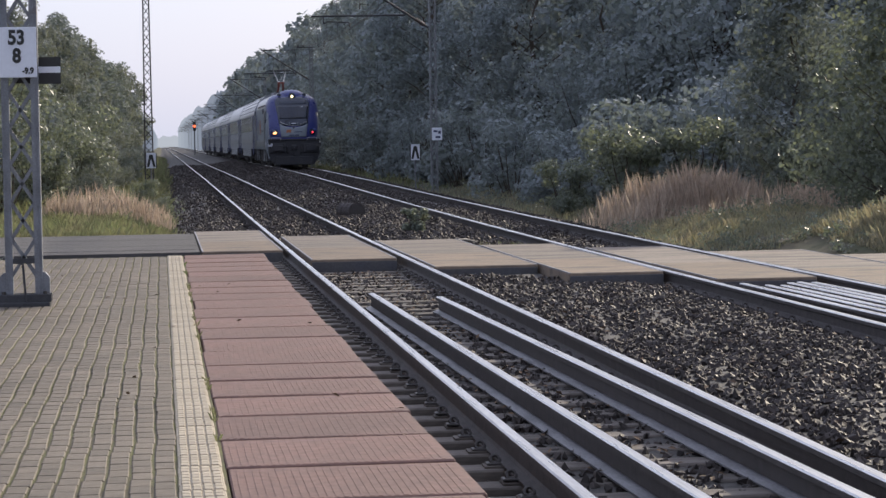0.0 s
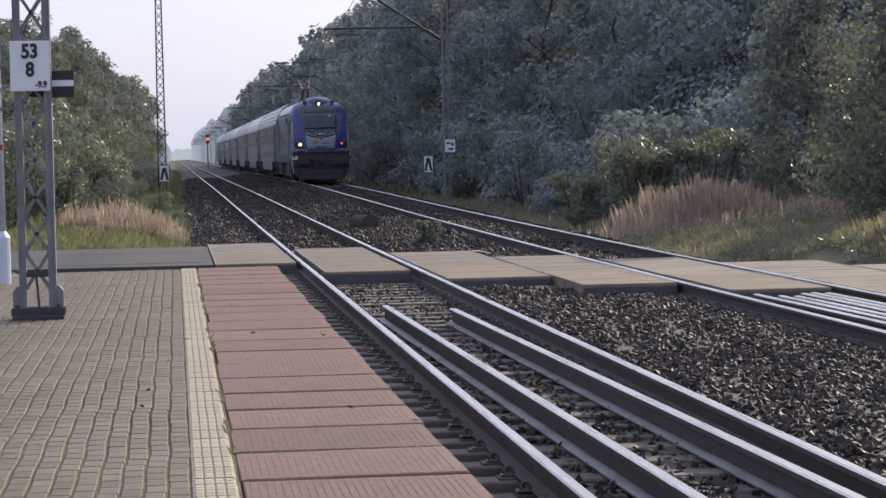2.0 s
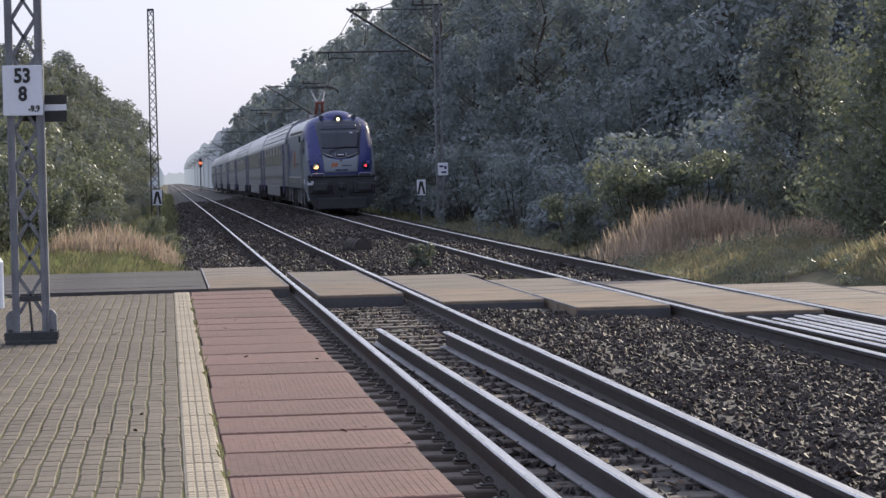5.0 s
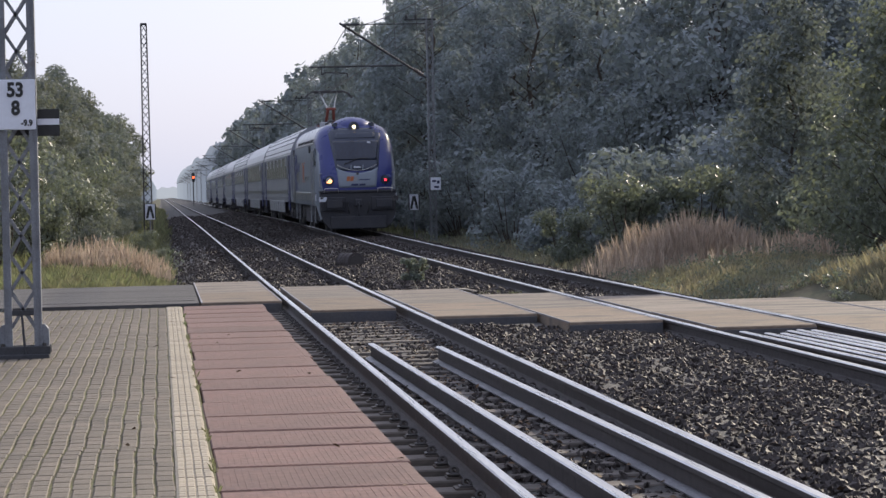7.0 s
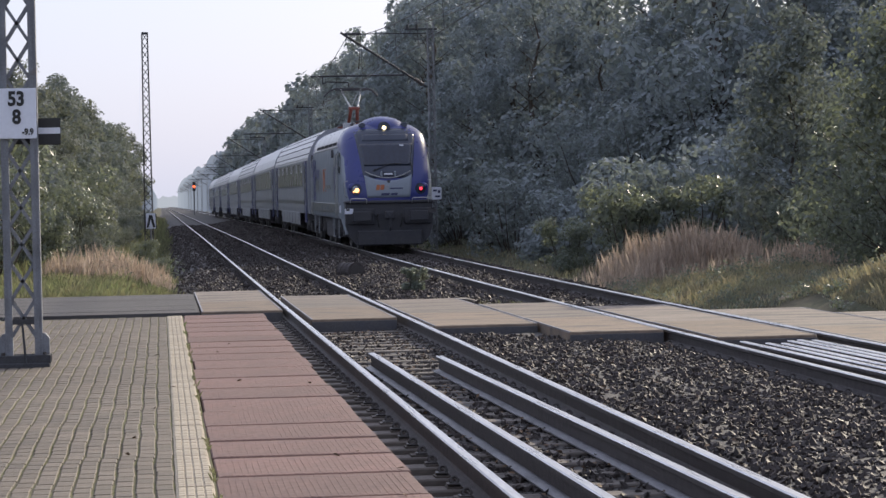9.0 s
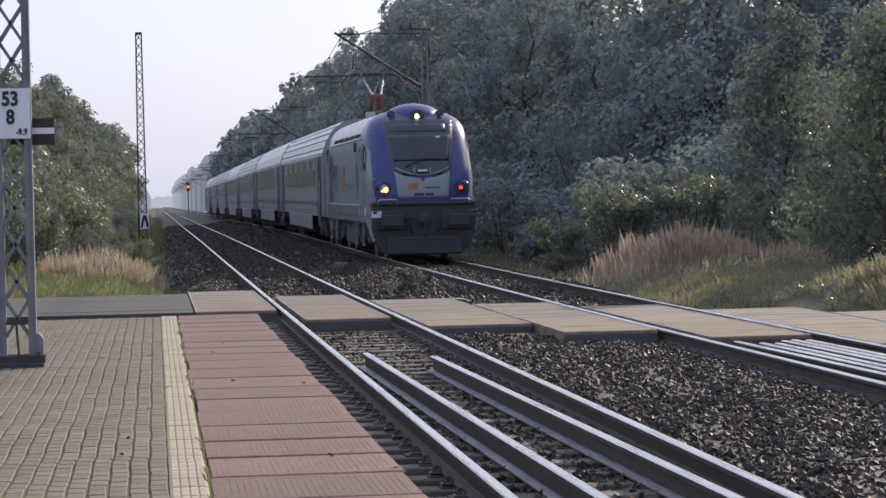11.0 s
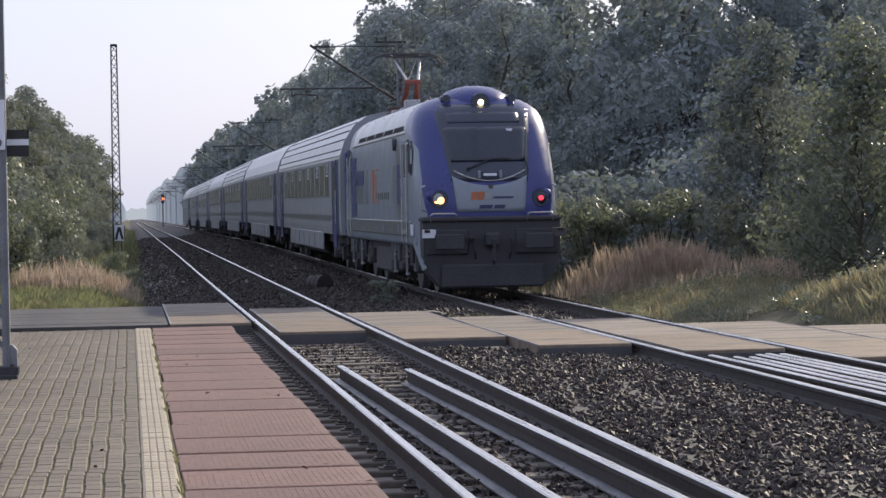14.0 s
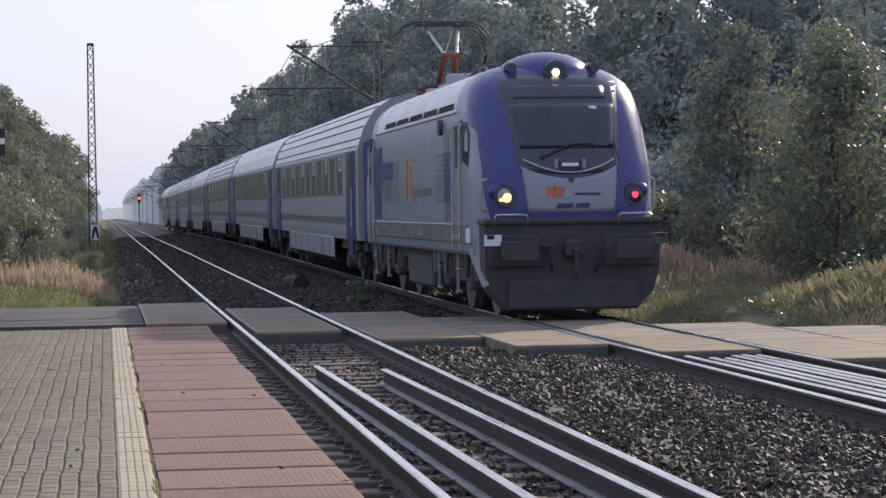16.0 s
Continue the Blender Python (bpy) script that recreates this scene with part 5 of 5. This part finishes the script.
def build_coach(style):
    """style 0: ribbed roof and hinged window tops; 1: smooth roof and deep windows."""
    co = thing("passenger_coach", ("grey passenger coach with ribbed silver roof and small window vents", "grey passenger coach with smooth silver roof")[style], "railway coach", group="coaches of the train")
    sec = [(-1.40, 1.00), (-1.42, 1.2), (-1.42, 3.03), (-1.405, 3.14), (-1.29, 3.50), (-1.03, 3.91), (-0.66, 4.16), (-0.25, 4.26)]
    prof = sec + [(-x, z) for x, z in sec[::-1]]
    n = len(prof)
    mis = []
    for i in range(n):
        z = (prof[i][1] + prof[(i + 1) % n][1]) / 2
        mis.append(1 if z > 3.08 else 0)
    bm = bmesh.new()
    sweep(bm, prof, 0.35, COACH_L - 0.35, mis=mis)
    part("body", bm, (M_COACH, M_ROOF), co)
    for y in (0.0, COACH_L - 0.36):
        bm = bmesh.new()
        box(bm, -1.30, 1.30, y, y + 0.36, 0.98, 3.25, 0.08)
        box(bm, -0.7, 0.7, y - 0.12, y + 0.48, 1.0, 3.3, 0.05)
        part("end_wall", bm, M_BLUE, co)
    for sx in (-1, 1):
        xs = sx * 1.424
        for k in range(11):
            y = 3.85 + k * 1.75
            bm = bmesh.new()
            box(bm, xs - 0.008, xs + 0.008, y, y + 1.25, 2.02, 2.98, 0.004)
            wdw = part("window", bm, M_BAND, co, "dark tinted coach window")
            bm = bmesh.new()
            box(bm, xs + sx * 0.009 - 0.004, xs + sx * 0.009 + 0.004, y + 0.05, y + 1.20, 2.07, 2.93)
            part("pane", bm, M_PANE, wdw)
            if (style == 0 and k % 2 == 0) or (style == 1 and k == 0):
                bm = bmesh.new()
                for a, b, c, d in ((0.08, 0.62, 2.60, 2.64), (0.08, 0.62, 2.88, 2.92), (0.08, 0.12, 2.60, 2.92), (0.58, 0.62, 2.60, 2.92)):
                    box(bm, xs + sx * 0.012 - 0.008, xs + sx * 0.012 + 0.014, y + a, y + b, c, d)
                part("vent_frame", bm, M_WHITE, wdw)
        bm = bmesh.new()
        box(bm, xs - 0.005, xs + 0.005, 3.26, COACH_L - 2.91, 1.36, 1.52)
        part("stripe", bm, M_BAND, co)
        for y, y0, y1 in ((1.45, 0.90, 2.95), (COACH_L - 2.4, COACH_L - 2.75, COACH_L - 0.90)):
            bm = bmesh.new()
            box(bm, xs - 0.006, xs + 0.006, y0, y1, 1.02, 3.0)
            part("vestibule_panel", bm, M_NAVY, co, "dark blue wall round the entrance door")
            bm = bmesh.new()
            box(bm, xs - 0.016, xs + 0.016, y, y + 0.95, 0.66, 3.02, 0.006)
            dr = part("door", bm, M_BLUE, co, "blue entrance door")
            bm = bmesh.new()
            box(bm, xs + sx * 0.017 - 0.004, xs + sx * 0.017 + 0.004, y + 0.2, y + 0.75, 1.85, 2.85)
            part("door_window", bm, M_GLASS, dr)
            bm = bmesh.new()
            bar(bm, (xs + sx * 0.03, y + 0.08, 1.3), (xs + sx * 0.03, y + 0.08, 2.2), 0.018, 6)
            part("door_rail", bm, M_CHROME, dr)
        for y0, y1 in ((6.2, COACH_L - 6.2),):
            bm = bmesh.new()
            box(bm, sx * 1.40 - 0.02, sx * 1.40 + 0.02, y0, y1, 0.52, 1.02, 0.01)
            part("skirt", bm, M_COACH, co)
        for k in range(6):
            bm = bmesh.new()
            y = 7.2 + k * 2.1
            box(bm, sx * 1.422 - 0.004, sx * 1.422 + 0.004, y, y + 0.04, 0.56, 0.97)
            part("skirt_joint", bm, M_UNDER, co)
        if style == 0:
            for x, z in ((1.355, 3.28), (1.265, 3.54), (1.12, 3.77), (0.93, 3.98)):
                bm = bmesh.new()
                bar(bm, (sx * x, 0.5, z), (sx * x, COACH_L - 0.5, z), 0.022, 5)
                part("roof_rib", bm, M_UNDER, co)
        bm = bmesh.new()
        bar(bm, (sx * 1.415, 0.4, 3.12), (sx * 1.415, COACH_L - 0.4, 3.12), 0.02, 6)
        part("gutter", bm, M_ROOF, co)
    bm = bmesh.new()
    box(bm, -1.2, 1.2, 0.6, COACH_L - 0.6, 0.75, 0.98)
    box(bm, -1.15, 1.15, 8.0, 17.5, 0.36, 0.8, 0.04)
    part("underframe", bm, M_UNDER, co)
    for y0 in (3.9, COACH_L - 3.9):
        for sx in (-1, 1):
            bm = bmesh.new()
            box(bm, sx * 1.0 - 0.08, sx * 1.0 + 0.08, y0 - 1.7, y0 + 1.7, 0.42, 0.70, 0.03)
            for d in (-1.25, 1.25):
                box(bm, sx * 1.08 - 0.1, sx * 1.08 + 0.1, y0 + d - 0.2, y0 + d + 0.2, 0.30, 0.66, 0.03)
            box(bm, sx * 1.08 - 0.12, sx * 1.08 + 0.12, y0 - 0.4, y0 + 0.4, 0.5, 0.95, 0.05)
            part("bogie_frame", bm, M_UNDER, co)
        for d in (-1.25, 1.25):
            wheelset(co, y0 + d, 0.46)
    return co


loco, loco_wheels = build_loco()
COACH_0, COACH_STEP = 16.5, 26.4
styles = [build_coach(0), build_coach(1)]
coaches = []
for k, st in enumerate((0, 1, 0, 1, 0, 0, 1)):
    m = train_pose(0, COACH_0 + COACH_STEP * k, COACH_L)
    if k < 2:
        styles[st].matrix_world = m
        coaches.append(styles[st])
    else:
        coaches.append(copy_thing(styles[st], m))


# ---- masts, wires, signs ----
def lattice(bm, w, d, z0, z1, step, leg=0.06, lace=0.03):
    """Two channel legs with crossed lacing on both faces."""
    for sx in (-1, 1):
        x = sx * (w / 2 - leg / 2)
        box(bm, x - leg / 2, x + leg / 2, -d / 2, d / 2, z0, z1)
    z = z0 + 0.1
    while z < z1 - step:
        for s in (-1, 1):
            for y in (-d / 2 - 0.006, d / 2 + 0.006):
                flat(bm, (s * (w / 2 - leg), y, z), (-s * (w / 2 - leg), y, z + step), 0.008, lace)
        z += step
    return bm


def build_near_mast():
    m = thing("lattice_mast", "grey steel lattice mast standing on the platform pavers", "mast", pose(-1.36, 23.2, PZ))
    for sx in (-1, 1):
        bm = bmesh.new()
        x = sx * 0.145
        box(bm, x - 0.035, x + 0.035, -0.075, 0.075, 0.05, 7.8, 0.004)
        box(bm, x - sx * 0.02 - 0.02, x - sx * 0.02 + 0.02, -0.09, -0.075, 0.05, 7.8)
        part("leg", bm, M_MAST, m)
    k, z = 0, 0.30
    while z < 7.4:
        for s in (-1, 1):
            for y in (-0.06, 0.06):
                bm = bmesh.new()
                flat(bm, (s * 0.115, y, z), (-s * 0.115, y, z + 0.36), 0.010, 0.03)
                part("lacing_bar", bm, M_MAST, m)
        z += 0.36
    for sx in (-1, 1):
        x = sx * 0.145
        bm = bmesh.new()
        pr = [(x + sx * 0.035, 0.03), (x + sx * 0.10, 0.03), (x + sx * 0.10, 0.28), (x + sx * 0.06, 0.33), (x + sx * 0.035, 0.33)]
        sweep(bm, pr, -0.06, 0.06)
        part("gusset", bm, M_MAST, m)
    for y in (-0.10, 0.10):
        bm = bmesh.new()
        box(bm, -0.26, 0.26, y - 0.035, y + 0.035, 0.04, 0.12, 0.006)
        part("base_channel", bm, M_DARKSTEEL, m)
    bm = bmesh.new()
    box(bm, -0.25, 0.25, -0.16, 0.16, -0.02, 0.045, 0.01)
    part("base_plate", bm, M_DARKSTEEL, m)
    bm = bmesh.new()
    box(bm, -0.12, 0.12, -0.085, -0.07, 0.42, 0.47)
    tube(bm, [(-0.01, -0.1, 0.42), (0.0, -0.12, 0.3), (0.02, -0.14, 0.0)], 0.012)
    part("earthing_strap", bm, M_DARKSTEEL, m)
    for x in (-0.2, 0.2):
        bm = bmesh.new()
        bar(bm, (x, -0.1, 0.0), (x, -0.1, 0.15), 0.022, 6)
        part("anchor_bolt", bm, M_IRON, m)
    # distance sign in front of the mast
    s = thing("distance_sign", "white enamel kilometre sign with black numerals on the lattice mast", "sign", pose(-1.376, 23.08, 0))
    bm = bmesh.new()
    box(bm, -0.192, 0.192, -0.012, 0.0, 2.335, 2.825, 0.008)
    part("plate", bm, M_WHITE, s)
    up = pose(0, 0, 0, 90, 0, 0)
    for txt, size, x, z in (("53", 0.19, 0.0, 2.717), ("8", 0.19, 0.0, 2.54), ("-9.9", 0.084, 0.105, 2.398)):
        words(txt, size, Matrix.Translation((x, -0.015, z)) @ up @ Matrix.Diagonal((0.86, 1.0, 1, 1)), M_BLACK, s, "numeral")
    for z in (2.40, 2.76):
        bm = bmesh.new()
        box(bm, -0.18, 0.18, 0.0, 0.03, z - 0.02, z + 0.02)
        part("bracket", bm, M_DARKSTEEL, s)
    g = thing("gradient_sign", "small black board with a white bar behind the kilometre sign", "sign", pose(-1.07, 23.30, 0.085))
    bm = bmesh.new()
    box(bm, -0.115, 0.105, -0.008, 0.0, 2.19, 2.455, 0.004)
    part("plate", bm, M_BLACK, g)
    bm = bmesh.new()
    box(bm, -0.112, 0.102, -0.012, -0.008, 2.30, 2.36)
    part("white_bar", bm, M_WHITE, g)
    bm = bmesh.new()
    box(bm, -0.36, -0.10, 0.0, 0.02, 2.2, 2.32)
    part("bracket", bm, M_DARKSTEEL, g)


def build_left_pole():
    p = thing("signal_post", "pale blue-grey tubular steel post with a thick foot", "post", pose(-2.235, 30.1, -0.15))
    bm = bmesh.new()
    bar(bm, (0, 0, 0.9), (-0.02, 0, 7.0), 0.085, 16, 0.06)
    part("shaft", bm, M_BLUEPOLE, p, smooth=True)
    bm = bmesh.new()
    bar(bm, (0, 0, -0.1), (0, 0, 0.84), 0.135, 16)
    bar(bm, (0, 0, 0.84), (0, 0, 0.92), 0.135, 16, 0.085)
    part("foot", bm, M_BLUEPOLE, p)
    bm = bmesh.new()
    bar(bm, (0, 0, 1.95), (0, 0, 2.02), 0.087, 16)
    part("red_band", bm, M_INSUL, p)
    for z in (2.45, 2.7):
        bm = bmesh.new()
        bar(bm, (0, 0, z), (0, 0, z + 0.04), 0.092, 16)
        box(bm, 0.05, 0.14, -0.02, 0.02, z, z + 0.04)
        part("clamp", bm, M_MAST, p)


def chevron_sign(x, y, z, w, h, parent_label):
    s = thing("chevron_sign", parent_label, "sign", pose(x, y, 0), group="white chevron boards by the line")
    bm = bmesh.new()
    box(bm, -w / 2, w / 2, -0.012, 0, z - h / 2, z + h / 2)
    part("plate", bm, M_WHITE, s)
    for sx in (-1, 1):
        bm = bmesh.new()
        vs = [(0, z + h * 0.40), (sx * w * 0.16, z + h * 0.40 - 0.02), (sx * w * 0.42, z - h * 0.42), (sx * w * 0.20, z - h * 0.42), (0, z + h * 0.12)]
        a = [bm.verts.new((px, -0.018, pz)) for px, pz in vs]
        b = [bm.verts.new((px, -0.012, pz)) for px, pz in vs]
        bm.faces.new(a)
        for i in range(5):
            bm.faces.new((a[i], b[i], b[(i + 1) % 5], a[(i + 1) % 5]))
        bmesh.ops.recalc_face_normals(bm, faces=bm.faces)
        part("chevron_arm", bm, M_BLACK, s)
        bm = bmesh.new()
        box(bm, sx * w / 2 - 0.018, sx * w / 2 + 0.018, -0.018, 0.002, z - h / 2, z + h / 2)
        part("border", bm, M_BLACK, s)
    gzz = gz(x, y)
    bm = bmesh.new()
    bar(bm, (0, 0.03, gzz - 0.1), (0, 0.03, z + h / 2), 0.03, 8)
    part("post", bm, M_MAST, s)


def build_far_lattice():
    m = thing("old_lattice_mast", "slender grey lattice mast without arms in the undergrowth", "mast", pose(-0.50, 95.0, gz(-0.5, 95) - 0.16))
    bm = bmesh.new()
    w0, w1, top = 0.34, 0.22, 9.1
    for sx in (-1, 1):
        for y in (-0.1, 0.1):
            bar(bm, (sx * w0 / 2, y, 0), (sx * w1 / 2, y, top), 0.028, 6)
    box(bm, -w1 / 2 - 0.02, w1 / 2 + 0.02, -0.12, 0.12, top - 0.05, top + 0.03)
    part("legs_frame", bm, M_DARKSTEEL, m)
    n = 26
    for k in range(n):
        z0, z1 = top * k / n, top * (k + 1) / n
        for s in (-1, 1):
            a = s * (w0 + (w1 - w0) * k / n) / 2
            b = -s * (w0 + (w1 - w0) * (k + 1) / n) / 2
            bm = bmesh.new()
            flat(bm, (a, -0.1, z0), (b, -0.1, z1), 0.01, 0.03)
            part("lacing_bar", bm, M_DARKSTEEL, m)


def build_catenary_mast():
    """Mast beside the far track; its arm reaches to the track's centre line."""
    m = thing("catenary_mast", "grey steel catenary mast with a cantilever arm over the track", "mast", group="catenary masts along the far track")
    bm = bmesh.new()
    for sx in (-1, 1):
        box(bm, sx * 0.11 - 0.022, sx * 0.11 + 0.022, -0.09, 0.09, -0.6, 8.25)
    for k in range(24):
        flat(bm, (-0.1, 0.0, 0.35 * k - 0.4), (0.1, 0.0, 0.35 * k - 0.05), 0.012, 0.05)
        flat(bm, (0.1, 0.0, 0.35 * k - 0.4), (-0.1, 0.0, 0.35 * k - 0.05), 0.012, 0.05)
    part("post", bm, M_FARMAST, m)
    bm = bmesh.new()
    bar(bm, (-0.95, 0, 8.02), (0.25, 0, 8.02), 0.035, 6)
    for x in (-0.85, -0.5):
        bar(bm, (x, 0, 8.02), (x, 0, 8.2), 0.05, 8)
    part("top_bracket", bm, M_DARKSTEEL, m)
    bm = bmesh.new()
    bar(bm, (-0.15, 0, 5.85), (-3.35, 0, 7.92), 0.045, 8)
    part("cantilever_strut", bm, M_DARKSTEEL, m)
    bm = bmesh.new()
    bar(bm, (-0.15, 0, 7.86), (-3.2, 0, 7.86), 0.02, 6)
    bar(bm, (-2.6, 0, 7.86), (-3.2, 0, 7.86), 0.045, 6)
    part("stay_rod", bm, M_DARKSTEEL, m)
    bm = bmesh.new()
    bar(bm, (-1.0, 0, 6.32), (-4.5, 0, 6.30), 0.035, 8)
    part("registration_tube", bm, M_DARKSTEEL, m)
    bm = bmesh.new()
    tube(bm, [(-4.05, 0, 6.30), (-4.05, 0, 6.02), (-3.9, 0, 6.10), (-3.1, 0, 6.06), (-3.08, 0, 5.90)], 0.026)
    part("steady_arm", bm, M_DARKSTEEL, m)
    bm = bmesh.new()
    for k in range(4):
        bar(bm, (-0.3 - 0.09 * k, 0, 5.95 + 0.058 * k), (-0.34 - 0.09 * k, 0, 5.98 + 0.058 * k), 0.08, 8)
    part("insulator", bm, M_BROWN, m)
    return m


MASTS = [16.0 + 70.5 * k for k in range(13)]
MAST_X = 10.1


def build_catenary():
    proto = build_catenary_mast()
    for k, y in enumerate(MASTS):
        m = pose(MAST_X, y, 0)
        if k == 0:
            proto.matrix_world = m
        else:
            copy_thing(proto, m)
    th = thing("overhead_line", "thin overhead contact wire with messenger wire and droppers", "overhead wire")
    bm = bmesh.new()
    bar(bm, (FAR + 0.1, -60, 5.88), (FAR + 0.1, MASTS[-1], 5.88), 0.012, 5)
    part("contact_wire", bm, M_COPPER, th)
    bm = bmesh.new()
    for a, b in zip([-54.5] + MASTS, MASTS):
        pts = []
        for i in range(13):
            q = i / 12
            z = 7.75 - 4 * 1.15 * q * (1 - q)
            pts.append((FAR + 0.02, a + (b - a) * q, z))
            if 0 < i < 12:
                part("dropper", bar(bmesh.new(), (FAR + 0.06, a + (b - a) * q, 5.88), (FAR + 0.02, a + (b - a) * q, z), 0.007, 4), M_COPPER, th)
        tube(bm, pts, 0.014, 5)
    part("messenger_wire", bm, M_COPPER, th)
    for x in (MAST_X - 0.85, MAST_X - 0.5):
        bm = bmesh.new()
        for a, b in zip([-54.5] + MASTS, MASTS):
            tube(bm, [(x, a + (b - a) * i / 8, 8.2 - 4 * 0.9 * (i / 8) * (1 - i / 8)) for i in range(9)], 0.014, 5)
        part("feeder_wire", bm, M_COPPER, th)
    # plate on the nearest visible mast
    s = thing("mast_plate", "small white number plate on the catenary mast", "sign", pose(MAST_X - 0.05, MASTS[1] - 0.13, 0))
    bm = bmesh.new()
    box(bm, -0.04, 0.34, -0.01, 0, 1.66, 2.13, 0.006)
    part("plate", bm, M_WHITE, s)
    for x0, x1, z0, z1 in ((0.02, 0.17, 1.96, 2.03), (0.20, 0.29, 1.90, 2.01), (0.09, 0.27, 1.74, 1.81)):
        bm = bmesh.new()
        box(bm, x0, x1, -0.014, -0.01, z0, z1)
        part("illegible_mark", bm, M_NAVY, s)


def build_signal():
    s = thing("railway_signal", "far colour-light signal showing red on a slim post", "signal", pose(4.82, 340, -0.3))
    bm = bmesh.new()
    bar(bm, (0, 0, -0.2), (0, 0, 5.2), 0.09, 8)
    part("post", bm, M_FARMAST, s)
    bm = bmesh.new()
    box(bm, -0.22, 0.22, -0.2, 0.0, 3.9, 5.2, 0.05)
    hd = part("signal_head", bm, M_BLACK, s)
    bm = bmesh.new()
    bar(bm, (0, -0.2, 4.55), (0, -0.24, 4.55), 0.17, 12)
    part("lens", bm, M_SIGRED, hd)


def build_clutter():
    d = thing("steel_drum", "dark rusty drum lying on the ballast", "drum", pose(4.32, 53.9, -0.02, 0, 0, 25))
    bm = bmesh.new()
    bar(bm, (0, -0.28, 0.05), (0, 0.28, 0.05), 0.215, 20)
    for y in (-0.28, -0.09, 0.09, 0.28):
        bar(bm, (0, y - 0.012, 0.05), (0, y + 0.012, 0.05), 0.228, 20)
    part("shell", bm, M_RAIL, d)
    bm = bmesh.new()
    bar(bm, (0, -0.30, 0.05), (0, -0.27, 0.05), 0.17, 16)
    part("lid", bm, M_IRON, d)
    c = shrub("small_bush", 91, 0.55, 0.3, 1500, 0.03, M_GLOSSLEAF, "small dark bush growing in the ballast")
    c.location = (4.82, 44.4, -0.14)
    h = thing("bent_cable", "thin bent grey cable lying over the ballast", "cable")
    bm = bmesh.new()
    pts = [Vector((4.55 + 0.98 * q, 38.4 + 1.5 * q, -0.12 + 0.10 * math.sin(math.pi * min(1, q * 1.15)))) for q in [i / 12 for i in range(13)]]
    rings = [[bm.verts.new(p + Vector((0.0, 0.018 * math.cos(k * 1.0472), 0.018 * math.sin(k * 1.0472)))) for k in range(6)] for p in pts]
    for r0, r1 in zip(rings, rings[1:]):
        for k in range(6):
            bm.faces.new((r0[k], r0[(k + 1) % 6], r1[(k + 1) % 6], r1[k]))
    part("strand", bm, M_RAILOLD, h)
    w = thing("cable_duct_lid", "pale concrete duct lid in the verge grass", "duct lid", pose(10.3, 37.6, gz(10.3, 37.6), 0, 0, 20))
    bm = bmesh.new()
    box(bm, -0.17, 0.17, -0.12, 0.12, -0.1, 0.045, 0.015)
    part("slab", bm, M_TACT, w)


build_near_mast()
build_left_pole()
build_far_lattice()
chevron_sign(-0.42, 94.6, 1.03, 0.42, 0.62, "white chevron board with black border beside the old mast")
chevron_sign(9.55, 88.0, 1.22, 0.38, 0.60, "white chevron board with black border at the wood's foot")
build_catenary()
build_signal()
build_clutter()


lay_platform(platform)


def motions():
    ts = [0.5 * k for k in range(33)]
    walk(loco, [(t, train_pose(t)) for t in ts])
    for k, co in enumerate(coaches):
        walk(co, [(t, train_pose(t, COACH_0 + COACH_STEP * k, COACH_L)) for t in ts])
    fine = [0.1 * k for k in range(161)]
    for co in coaches:
        for ws in [o for o in co.children if o.name.startswith("wheelset")]:
            y, r = ws.location.y, ws.location.z
            walk(ws, [(t, pose(0, y, r, math.degrees((train_y(0) - train_y(t)) / r), 0, 0)) for t in fine])
    for ws, y, r in loco_wheels:
        walk(ws, [(t, pose(0, y, r, math.degrees((train_y(0) - train_y(t)) / r), 0, 0)) for t in fine])


motions()
